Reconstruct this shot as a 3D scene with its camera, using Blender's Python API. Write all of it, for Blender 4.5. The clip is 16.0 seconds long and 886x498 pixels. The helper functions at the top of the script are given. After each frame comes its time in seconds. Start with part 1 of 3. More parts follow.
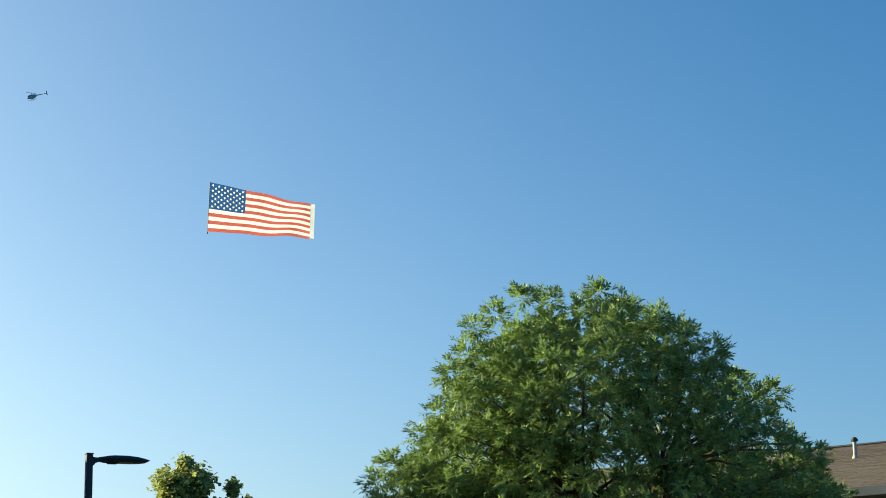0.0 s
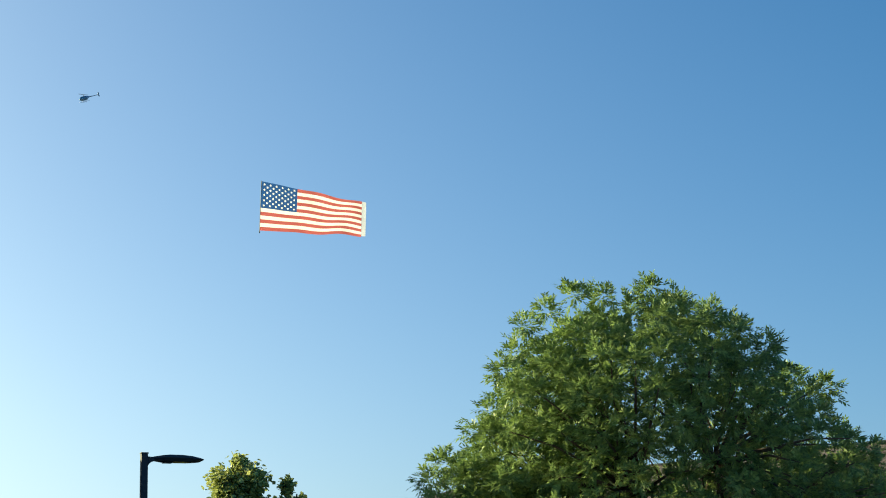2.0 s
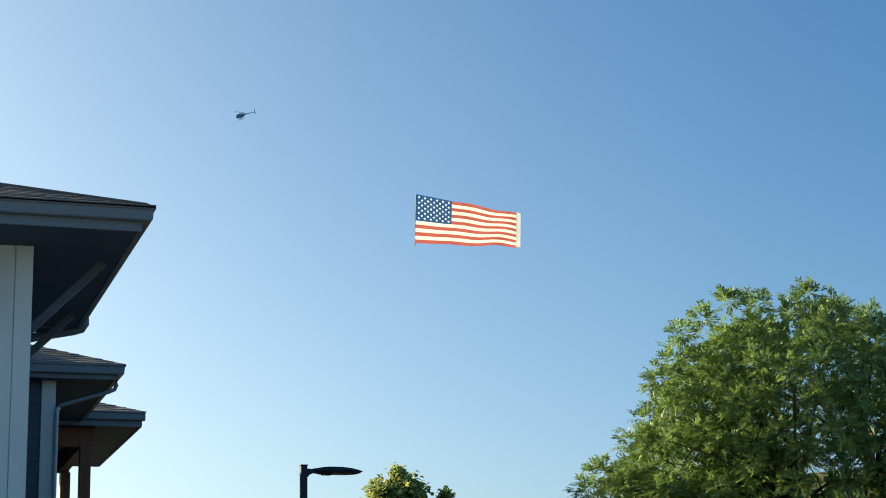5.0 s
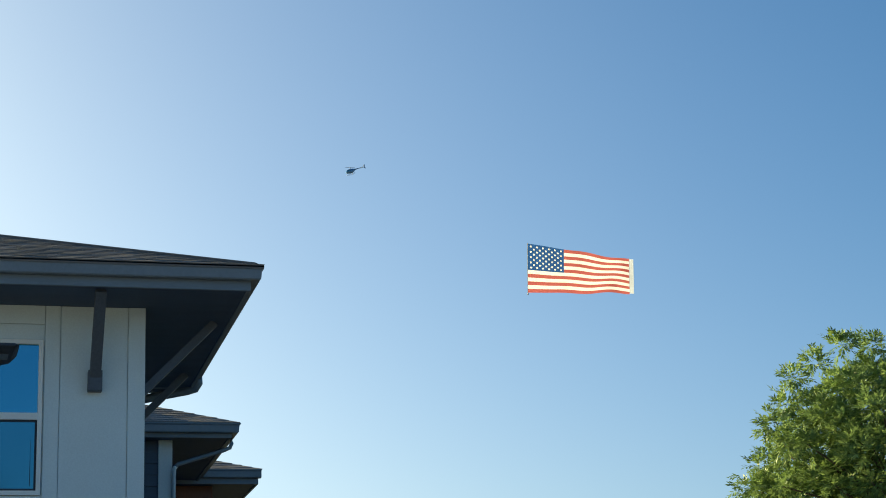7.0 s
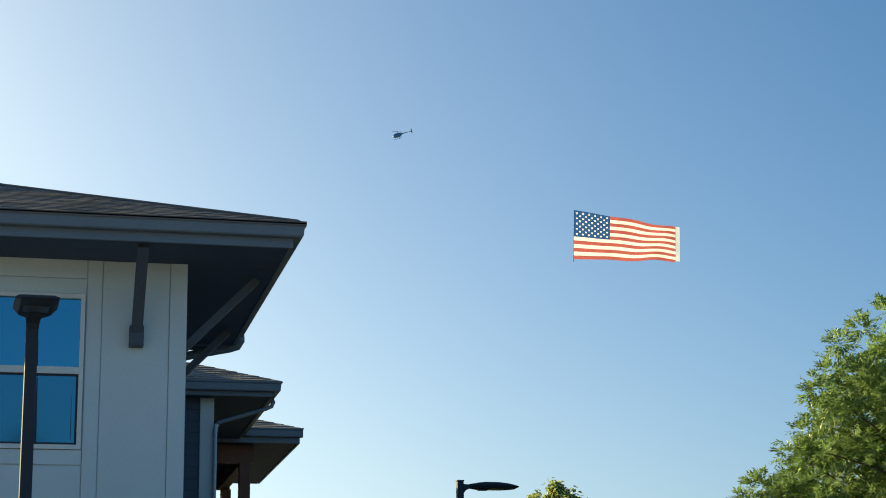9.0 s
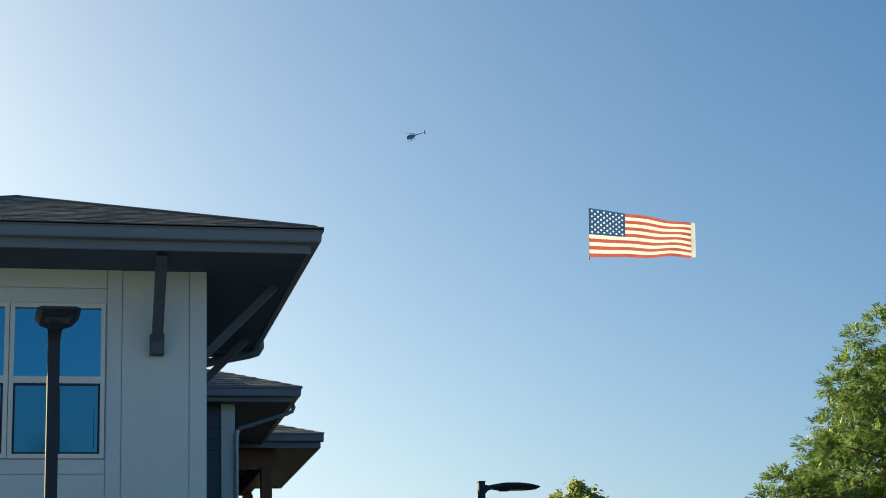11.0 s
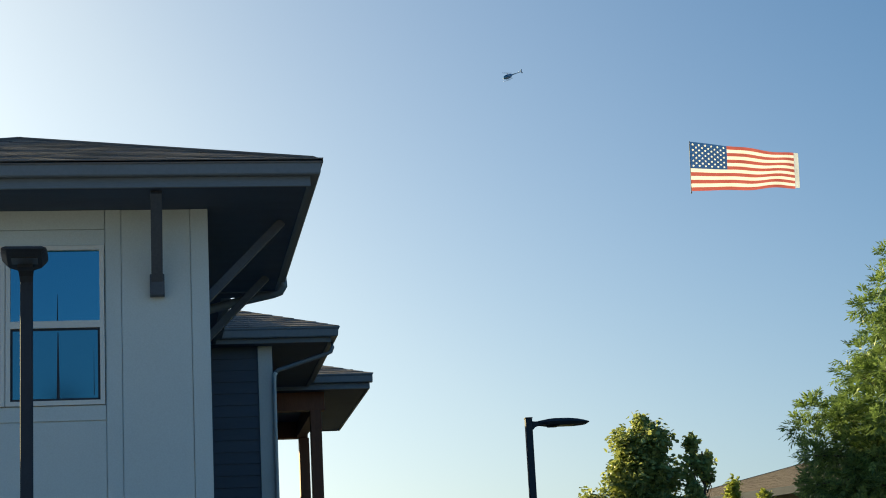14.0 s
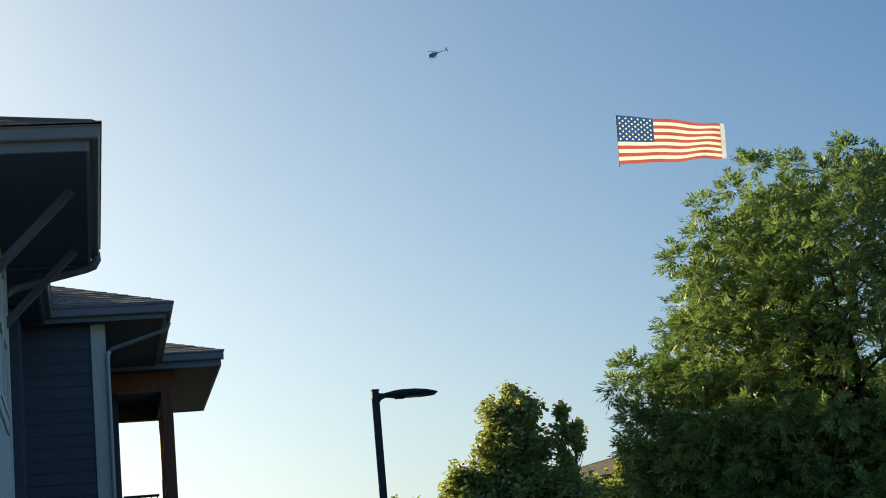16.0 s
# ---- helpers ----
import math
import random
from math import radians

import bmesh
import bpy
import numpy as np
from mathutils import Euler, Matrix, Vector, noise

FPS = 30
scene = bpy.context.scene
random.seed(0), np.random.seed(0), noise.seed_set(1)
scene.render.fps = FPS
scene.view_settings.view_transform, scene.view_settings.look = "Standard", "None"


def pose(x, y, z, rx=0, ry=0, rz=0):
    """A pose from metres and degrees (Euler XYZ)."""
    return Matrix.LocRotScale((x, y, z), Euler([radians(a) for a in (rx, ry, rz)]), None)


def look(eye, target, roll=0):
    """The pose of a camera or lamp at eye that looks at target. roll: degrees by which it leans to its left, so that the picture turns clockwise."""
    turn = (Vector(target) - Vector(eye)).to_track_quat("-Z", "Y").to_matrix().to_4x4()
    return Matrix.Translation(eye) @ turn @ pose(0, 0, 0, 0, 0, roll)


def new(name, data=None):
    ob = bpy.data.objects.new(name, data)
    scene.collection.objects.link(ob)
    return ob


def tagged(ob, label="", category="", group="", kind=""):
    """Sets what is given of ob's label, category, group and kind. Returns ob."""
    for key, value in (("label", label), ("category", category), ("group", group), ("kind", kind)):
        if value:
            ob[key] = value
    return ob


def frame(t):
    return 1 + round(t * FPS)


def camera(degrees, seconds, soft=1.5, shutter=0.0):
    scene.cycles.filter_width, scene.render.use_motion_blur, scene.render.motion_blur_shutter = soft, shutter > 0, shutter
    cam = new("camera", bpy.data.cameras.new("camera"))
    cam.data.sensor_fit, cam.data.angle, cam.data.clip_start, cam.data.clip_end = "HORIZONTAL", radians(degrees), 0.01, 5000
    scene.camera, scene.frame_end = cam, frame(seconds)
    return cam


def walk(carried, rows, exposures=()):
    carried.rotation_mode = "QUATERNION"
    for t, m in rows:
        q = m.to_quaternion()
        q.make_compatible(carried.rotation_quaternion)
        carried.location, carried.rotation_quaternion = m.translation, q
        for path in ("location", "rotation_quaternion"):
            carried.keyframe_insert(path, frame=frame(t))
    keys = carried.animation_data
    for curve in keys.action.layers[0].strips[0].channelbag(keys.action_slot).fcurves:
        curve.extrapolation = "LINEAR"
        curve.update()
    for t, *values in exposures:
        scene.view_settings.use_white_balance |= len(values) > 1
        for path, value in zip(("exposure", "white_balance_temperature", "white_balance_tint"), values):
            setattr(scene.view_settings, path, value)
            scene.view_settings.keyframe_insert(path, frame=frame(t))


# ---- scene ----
cam = camera(26.79, 16.0, soft=1.0)

# time, eye, heading clockwise from +y, tilt up, lean
PATH = [
    (0, -1.807, -18.709, 1.611, 24.841, 13.723, -1.215), (0.5, -1.878, -18.767, 1.611, 24.871, 13.763, -1.427),
    (1, -1.875, -18.769, 1.599, 24.610, 13.884, -1.391), (1.5, -1.867, -18.743, 1.615, 23.978, 13.739, -1.545),
    (2, -1.806, -18.735, 1.614, 23.202, 13.658, -1.423), (2.5, -1.787, -18.763, 1.624, 22.598, 13.488, -1.397),
    (3, -1.770, -18.764, 1.601, 22.005, 13.369, -1.197), (3.5, -1.822, -18.746, 1.609, 21.461, 13.324, -1.285),
    (3.7, -1.824, -18.740, 1.603, 21.240, 13.311, -1.292), (5.8, -1.770, -18.785, 1.611, 16.688, 14.787, -1.560),
    (6, -1.770, -18.798, 1.613, 16.475, 14.947, -1.724), (6.5, -1.776, -18.816, 1.614, 15.732, 15.510, -1.984),
    (7, -1.739, -18.820, 1.609, 14.752, 15.746, -2.026), (7.5, -1.706, -18.748, 1.619, 13.470, 15.839, -1.739),
    (8, -1.687, -18.749, 1.595, 13.326, 15.294, -1.455), (8.5, -1.684, -18.709, 1.583, 13.261, 15.027, -0.757),
    (9, -1.683, -18.690, 1.586, 13.262, 14.710, -0.876), (11.3, -1.717, -18.768, 1.589, 12.504, 14.797, -2.212),
    (11.5, -1.703, -18.771, 1.592, 12.211, 14.880, -2.353), (12, -1.664, -18.753, 1.574, 11.048, 13.938, -2.430),
    (12.5, -1.542, -18.641, 1.584, 10.054, 13.505, -2.968), (13, -1.265, -18.449, 1.608, 11.114, 14.622, -4.326),
    (13.5, -0.931, -18.310, 1.604, 10.871, 14.209, -4.105), (14, -0.617, -18.147, 1.621, 9.388, 13.075, -3.023),
    (14.5, -0.212, -18.054, 1.610, 9.315, 12.161, -3.416), (15, 0.158, -17.833, 1.582, 10.340, 12.049, -4.151),
    (15.5, 0.514, -17.759, 1.581, 10.786, 12.232, -5.182), (16, 0.818, -17.585, 1.531, 11.414, 12.314, -5.174),
]


def facing(x, y, z, heading, tilt, lean):
    h, p = radians(heading), radians(tilt)
    way = Vector((math.sin(h) * math.cos(p), math.cos(h) * math.cos(p), math.sin(p)))
    return look((x, y, z), Vector((x, y, z)) + way * 10, lean)


walk(cam, [(r[0], facing(*r[1:])) for r in PATH], exposures=((0, 1.54, 6950, -10), (3.7, 1.51, 7200, -8), (8, 1.45, 7500, -6), (12, 1.37, 7650, -5), (16, 1.31, 7980, -3)))

# ---------------------------------------------------------------- light
SUN_AZ, SUN_EL = -39.0, 18.0
world = bpy.data.worlds.new("world")
scene.world = world
world.use_nodes = True
wn = world.node_tree.nodes
sky = wn.new("ShaderNodeTexSky")
sky.sky_type = 'NISHITA'
sky.sun_disc = False
sky.sun_elevation, sky.sun_rotation = radians(SUN_EL), radians(SUN_AZ % 360)
sky.altitude, sky.air_density, sky.dust_density, sky.ozone_density = 0, 0.65, 2.4, 3.32
wn["Background"].inputs["Strength"].default_value = 0.0755
clear = wn.new("ShaderNodeHueSaturation")
clear.inputs["Value"].default_value = 0.985
# the brighter haze near the sun and the horizon is paler, the dark upper sky a deeper blue
grey, haze = wn.new("ShaderNodeRGBToBW"), wn.new("ShaderNodeMapRange")
for socket, value in (("From Min", 0.9), ("From Max", 4.0), ("To Min", 1.31), ("To Max", 1.0)):
    haze.inputs[socket].default_value = value
world.node_tree.links.new(sky.outputs["Color"], grey.inputs["Color"])
world.node_tree.links.new(grey.outputs["Val"], haze.inputs["Value"])
world.node_tree.links.new(haze.outputs["Result"], clear.inputs["Saturation"])
world.node_tree.links.new(sky.outputs["Color"], clear.inputs["Color"])
world.node_tree.links.new(clear.outputs["Color"], wn["Background"].inputs["Color"])
sun = new("sun", bpy.data.lights.new("sun", "SUN"))
sun.data.energy, sun.data.angle, sun.data.color = 5.0, radians(0.6), (1.0, 0.8, 0.5)
a, e = radians(SUN_AZ), radians(SUN_EL)
sun.matrix_world = look((60 * math.sin(a) * math.cos(e), 60 * math.cos(a) * math.cos(e), 60 * math.sin(e)), (0, 0, 0))


# ---------------------------------------------------------------- materials
def material(name, color, rough=0.7, spread=0.15, grain=30.0, stain=1.2, bump=0.25, metal=0.0, tint=None, island=0.0, obj=0.0, stretch=(1, 1, 1), ior=1.45, through_light=0.0, gloss_tint=None):
    """A procedural surface: fine grain and broad stains vary the colour, grain gives relief."""
    m = bpy.data.materials.new(name)
    m.use_nodes = True
    n, l = m.node_tree.nodes, m.node_tree.links
    b = n["Principled BSDF"]
    co, mp = n.new("ShaderNodeTexCoord"), n.new("ShaderNodeMapping")
    mp.inputs["Scale"].default_value = stretch
    l.new(co.outputs["Object"], mp.inputs["Vector"])
    fine, broad = n.new("ShaderNodeTexNoise"), n.new("ShaderNodeTexNoise")
    fine.inputs["Scale"].default_value, fine.inputs["Detail"].default_value = grain, 5
    broad.inputs["Scale"].default_value, broad.inputs["Detail"].default_value = stain, 3
    for t in (fine, broad):
        l.new(mp.outputs[0], t.inputs["Vector"])
    add = n.new("ShaderNodeMath")
    add.operation = 'ADD'
    l.new(fine.outputs["Fac"], add.inputs[0])
    l.new(broad.outputs["Fac"], add.inputs[1])
    last = add
    for amount, node, socket in ((island, "ShaderNodeNewGeometry", "Random Per Island"), (obj, "ShaderNodeObjectInfo", "Random")):
        if amount:
            src, mul = n.new(node), n.new("ShaderNodeMath")
            mul.operation = 'MULTIPLY_ADD'
            mul.inputs[1].default_value = amount
            l.new(src.outputs[socket], mul.inputs[0])
            l.new(last.outputs[0], mul.inputs[2])
            last = mul
    ramp = n.new("ShaderNodeMapRange")
    ramp.inputs["From Min"].default_value, ramp.inputs["From Max"].default_value = 0.6, 1.4 + island + obj
    l.new(last.outputs[0], ramp.inputs["Value"])
    mix = n.new("ShaderNodeMix")
    mix.data_type = 'RGBA'
    c = Vector(color)
    t = Vector(tint) if tint else c * (1 + spread)
    mix.inputs["A"].default_value = (*(c * (1 - spread)), 1)
    mix.inputs["B"].default_value = (*t, 1)
    l.new(ramp.outputs[0], mix.inputs["Factor"])
    l.new(mix.outputs["Result"], b.inputs["Base Color"])
    b.inputs["Roughness"].default_value, b.inputs["Metallic"].default_value, b.inputs["IOR"].default_value = rough, metal, ior
    if gloss_tint:
        b.inputs["Specular Tint"].default_value = (*gloss_tint, 1)
    if bump:
        bp = n.new("ShaderNodeBump")
        bp.inputs["Strength"].default_value, bp.inputs["Distance"].default_value = bump, 0.01
        l.new(fine.outputs["Fac"], bp.inputs["Height"])
        l.new(bp.outputs[0], b.inputs["Normal"])
    if through_light:
        tr, ms = n.new("ShaderNodeBsdfTranslucent"), n.new("ShaderNodeMixShader")
        ms.inputs[0].default_value = through_light
        l.new(mix.outputs["Result"], tr.inputs["Color"])
        l.new(b.outputs[0], ms.inputs[1])
        l.new(tr.outputs[0], ms.inputs[2])
        l.new(ms.outputs[0], n["Material Output"].inputs["Surface"])
    return m


CREAM = material("cream_panel_paint", (0.625, 0.7, 0.722), 0.75, 0.08, 60, 0.7, 0.12)
WHITE = material("white_vinyl", (0.74, 0.74, 0.72), 0.45, 0.05, 40, 1, 0.05)
TRIM = material("pale_grey_trim_paint", (0.58, 0.61, 0.62), 0.6, 0.08, 50, 1, 0.1)
FASCIA = material("grey_fascia_paint", (0.155, 0.2, 0.255), 0.55, 0.14, 25, 1.5, 0.1, stretch=(0.5, 0.5, 3))
GUTTER = material("grey_gutter_metal", (0.16, 0.195, 0.235), 0.45, 0.12, 25, 1.2, 0.06)
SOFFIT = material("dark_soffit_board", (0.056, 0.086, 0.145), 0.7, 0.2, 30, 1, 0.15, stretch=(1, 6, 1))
BRACE = material("dark_brace_timber", (0.085, 0.1, 0.125), 0.65, 0.2, 40, 2, 0.2)
SIDING = material("charcoal_lap_siding", (0.062, 0.086, 0.122), 0.6, 0.15, 40, 1.2, 0.2, obj=0.35, stretch=(0.4, 1, 4))
CEDAR = material("red_brown_cedar", (0.18, 0.068, 0.038), 0.6, 0.3, 35, 2, 0.25, stretch=(3, 3, 0.3))
SHINGLE = material("grey_brown_shingle", (0.17, 0.155, 0.15), 0.9, 0.35, 70, 1.5, 0.5, island=0.9)
SHINGLE_TAN = material("tan_brown_shingle", (0.087, 0.069, 0.064), 0.9, 0.25, 25, 0.35, 0.4, island=0.5)
GLASS = material("coated_window_glass", (0.012, 0.03, 0.05), 0.03, 0.1, 2, 0.4, 0.0, ior=3.6, gloss_tint=(0.17, 0.72, 1.0))
SCREEN = material("insect_screen_glass", (0.015, 0.032, 0.05), 0.16, 0.2, 300, 0.8, 0.0, ior=3.0, gloss_tint=(0.17, 0.72, 1.0))
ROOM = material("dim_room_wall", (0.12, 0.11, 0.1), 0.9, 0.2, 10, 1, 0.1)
POLE = material("dark_bronze_powder_coat", (0.028, 0.038, 0.055), 0.75, 0.2, 60, 2, 0.05)
LENS = material("dark_lamp_lens", (0.045, 0.046, 0.05), 0.4, 0.1, 80, 2, 0.05)
CONCRETE = material("weathered_concrete", (0.29, 0.295, 0.3), 0.9, 0.2, 30, 0.8, 0.3)
BARK = material("grey_brown_bark", (0.1, 0.075, 0.055), 0.9, 0.4, 25, 3, 0.8, stretch=(3, 3, 0.6))
LEAF = material("narrow_green_leaflets", (0.095, 0.185, 0.085), 0.45, 0.4, 8, 0.5, 0.0, tint=(0.32, 0.45, 0.145), island=1.0, through_light=0.3, ior=1.22)
LEAF_B = material("broad_green_leaves", (0.16, 0.25, 0.09), 0.42, 0.3, 8, 0.8, 0.0, tint=(0.58, 0.62, 0.22), island=0.8, through_light=0.33)
LEAF_Y = material("yellow_green_leaves", (0.2, 0.26, 0.06), 0.45, 0.3, 8, 0.8, 0.0, tint=(0.5, 0.55, 0.12), island=0.8, through_light=0.4)
GRASS = material("dry_lawn_ground", (0.075, 0.082, 0.06), 0.95, 0.4, 3, 0.15, 0.4)
BEIGE = material("beige_stucco", (0.16, 0.145, 0.13), 0.85, 0.12, 30, 0.4, 0.2)
PVC = material("pale_vent_pipe", (0.36, 0.35, 0.34), 0.5, 0.1, 20, 2, 0.05)
FLAG_RED = material("faded_red_flag_cloth", (0.4, 0.1, 0.1), 0.8, 0.12, 0.6, 0.1, 0.0, through_light=0.32)
FLAG_WHITE = material("white_flag_cloth", (0.72, 0.71, 0.73), 0.8, 0.05, 0.6, 0.1, 0.0, through_light=0.37)
FLAG_BLUE = material("blue_flag_cloth", (0.02, 0.075, 0.25), 0.8, 0.15, 0.6, 0.1, 0.0, through_light=0.35)
FRINGE = material("pale_grey_edge_netting", (0.42, 0.47, 0.56), 0.9, 0.2, 2, 0.3, 0.0, through_light=0.4)
# distance haze is mixed into both colours: paler, bluer than the bare paint
HELI = material("hazy_blue_helicopter_paint", (0.15, 0.29, 0.46), 0.6, 0.15, 3, 0.5, 0.0)
HELI_DARK = material("hazy_rotor_composite", (0.09, 0.11, 0.14), 0.5, 0.2, 3, 0.5, 0.0)


# ---------------------------------------------------------------- mesh helpers
def part(name, bm, mat, parent=None, label="", smooth=False):
    """Links a bmesh as one mesh object under a thing or a part."""
    me = bpy.data.meshes.new(name)
    bm.to_mesh(me)
    bm.free()
    if mat:
        me.materials.append(mat)
    if smooth:
        me.polygons.foreach_set("use_smooth", [True] * len(me.polygons))
    ob = new(name, me)
    ob.parent = parent
    if label:
        tagged(ob, label)
    return ob


def thing(name, at, label, category, group="", kind=""):
    ob = new(name)
    ob.location = at
    return tagged(ob, label, category, group, kind)


def box(bm, lo, hi, bevel=0.0, m=None):
    r = bmesh.ops.create_cube(bm, size=1)
    v = r["verts"]
    c = [(lo[i] + hi[i]) / 2 for i in range(3)]
    s = [hi[i] - lo[i] for i in range(3)]
    for p in v:
        p.co = Vector((p.co.x * s[0] + c[0], p.co.y * s[1] + c[1], p.co.z * s[2] + c[2]))
    if bevel:
        edges = list({ed for p in v for ed in p.link_edges})
        out = bmesh.ops.bevel(bm, geom=edges, offset=bevel, segments=2, affect='EDGES', profile=0.6)
        v = list({p for f in out["faces"] for p in f.verts} | {p for p in v if p.is_valid})
    if m is not None:
        bmesh.ops.transform(bm, matrix=m, verts=v)
    return v


def boxed(lo, hi, bevel=0.0):
    bm = bmesh.new()
    box(bm, lo, hi, bevel)
    return bm


def tube(points, radii, sides=8, bm=None):
    """A tapered tube along points, capped."""
    bm = bm or bmesh.new()
    rings = []
    pts = [Vector(p) for p in points]
    for i, p in enumerate(pts):
        d = (pts[min(i + 1, len(pts) - 1)] - pts[max(i - 1, 0)]).normalized()
        q = d.to_track_quat('Z', 'Y')
        rings.append([bm.verts.new(p + q @ Vector((math.cos(2 * math.pi * k / sides) * radii[i], math.sin(2 * math.pi * k / sides) * radii[i], 0))) for k in range(sides)])
    for r0, r1 in zip(rings, rings[1:]):
        for k in range(sides):
            bm.faces.new((r0[k], r0[(k + 1) % sides], r1[(k + 1) % sides], r1[k]))
    bm.faces.new(rings[0][::-1])
    bm.faces.new(rings[-1])
    return bm


def bar(p, q, w, h, up=(0, 0, 1), bevel=0.006):
    """A square-cut timber from p to q."""
    p, q = Vector(p), Vector(q)
    d = (q - p)
    z = d.normalized()
    x = z.cross(Vector(up)).normalized()
    y = x.cross(z)
    m = Matrix((x, y, z)).transposed().to_4x4()
    m.translation = p
    bm = bmesh.new()
    box(bm, (-w / 2, -h / 2, 0), (w / 2, h / 2, d.length), bevel, m)
    return bm


def prism(outline, axis_from, axis_to, axis=1):
    """An outline of 2D points pushed along one axis."""
    bm = bmesh.new()
    def at(u, v, w):
        c = [u, v]
        c.insert(axis, w)
        return bm.verts.new(c)
    a0 = [at(u, v, axis_from) for u, v in outline]
    a1 = [at(u, v, axis_to) for u, v in outline]
    n = len(outline)
    bm.faces.new(a0)
    bm.faces.new(a1[::-1])
    for i in range(n):
        bm.faces.new((a0[i], a1[i], a1[(i + 1) % n], a0[(i + 1) % n]))
    bmesh.ops.recalc_face_normals(bm, faces=bm.faces)
    return bm


def mesh_from(verts, faces, name):
    me = bpy.data.meshes.new(name)
    me.from_pydata([tuple(v) for v in verts], [], faces)
    me.update()
    return me


# ---------------------------------------------------------------- ground
def ground():
    bm = bmesh.new()
    bmesh.ops.create_grid(bm, x_segments=40, y_segments=40, size=2500)
    g = part("ground", bm, GRASS)
    tagged(g, "dry grassy ground reaching out to the horizon", "ground", kind="structure")
    # out of view; kept pale so it bounces light up to wall and soffit
    p = part("pavement", boxed((-30, -40, -0.1), (30, -6, 0.02)), CONCRETE)
    tagged(p, "unseen weathered concrete paving before the building, pale to bounce light", "pavement", kind="structure")


ground()


# ---------------------------------------------------------------- apartment building
EAVE_TOP, EAVE_MID, SOFFIT_Z = 6.57, 6.43, 6.345


def gutter_run(p, q, out, parent, label="", mitre=(0, 0)):
    """A box gutter with a rolled lip from p to q; out is the way it faces; mitre says which ends meet at a corner."""
    p, q, out = Vector(p), Vector(q), Vector(out)
    prof = [(-0.02, 0), (0.082, 0.0), (0.092, 0.012), (0.1, 0.1), (0.118, 0.122), (0.118, 0.138), (0.105, 0.141), (-0.02, 0.135)]
    bm = bmesh.new()
    way = (q - p).normalized()
    a0 = [bm.verts.new(p + (out - way * mitre[0]) * u + Vector((0, 0, v))) for u, v in prof]
    a1 = [bm.verts.new(q + (out + way * mitre[1]) * u + Vector((0, 0, v))) for u, v in prof]
    n = len(prof)
    for i in range(n):
        bm.faces.new((a0[i], a1[i], a1[(i + 1) % n], a0[(i + 1) % n]))
    if not mitre[0]:
        bm.faces.new(a0[::-1])
    if not mitre[1]:
        bm.faces.new(a1)
    bmesh.ops.recalc_face_normals(bm, faces=bm.faces)
    return part("gutter", bm, GUTTER, parent, label)


def roof_shell(parent, x0, x1, y0, y1, apex_a, apex_b):
    """A hip roof: eave rectangle, ridge from apex_a to apex_b (may be one point), with a flat underside of its own thickness."""
    bm = bmesh.new()
    e = [bm.verts.new((x, y, EAVE_TOP)) for x, y in ((x0, y0), (x1, y0), (x1, y1), (x0, y1))]
    lo = [bm.verts.new((v.co.x, v.co.y, EAVE_TOP - 0.03)) for v in e]
    A = bm.verts.new(apex_a)
    B = A if apex_b is None else bm.verts.new(apex_b)
    for i in range(4):
        bm.faces.new((lo[i], lo[(i + 1) % 4], e[(i + 1) % 4], e[i]))
    bm.faces.new(lo[::-1])
    if B is A:
        for i in range(4):
            bm.faces.new((e[i], e[(i + 1) % 4], A))
    else:
        bm.faces.new((e[0], e[1], B, A))
        bm.faces.new((e[1], e[2], B))
        bm.faces.new((e[2], e[3], A, B))
        bm.faces.new((e[3], e[0], A))
    bmesh.ops.recalc_face_normals(bm, faces=bm.faces)
    return part("roof", bm, SHINGLE, parent, "grey-brown asphalt shingle hip roof")


def shingle_field(parent, a, b, c, d, rows, wide, mat, name="shingles"):
    """Courses of shingles on the quad a b (eave) to d c (top), as thin wedges."""
    a, b, c, d = (Vector(p) for p in (a, b, c, d))
    nrm = (b - a).cross(d - a).normalized()
    rnd = random.Random(5)
    vs, fs = [], []
    for r in range(rows):
        t0, t1 = r / rows, min(1, (r + 1.12) / rows)
        l0, r0, l1, r1 = a.lerp(d, t0), b.lerp(c, t0), a.lerp(d, t1), b.lerp(c, t1)
        n = max(1, int((r0 - l0).length / wide))
        off = rnd.random() / n
        for k in range(n + 1):
            u0, u1 = max(0, k / n - off), min(1, (k + 0.988) / n - off)
            if u1 - u0 < 0.1 / n:
                continue
            h = 0.008 + rnd.random() * 0.006
            i = len(vs)
            vs += [l0.lerp(r0, u0) + nrm * h, l0.lerp(r0, u1) + nrm * h, l1.lerp(r1, u1) + nrm * 0.003, l1.lerp(r1, u0) + nrm * 0.003, l0.lerp(r0, u0), l0.lerp(r0, u1)]
            fs += [(i, i + 1, i + 2, i + 3), (i + 4, i + 5, i + 1, i)]
    me = mesh_from(vs, fs, name)
    me.materials.append(mat)
    ob = new(name, me)
    ob.parent = parent
    return tagged(ob, kind="stuff")


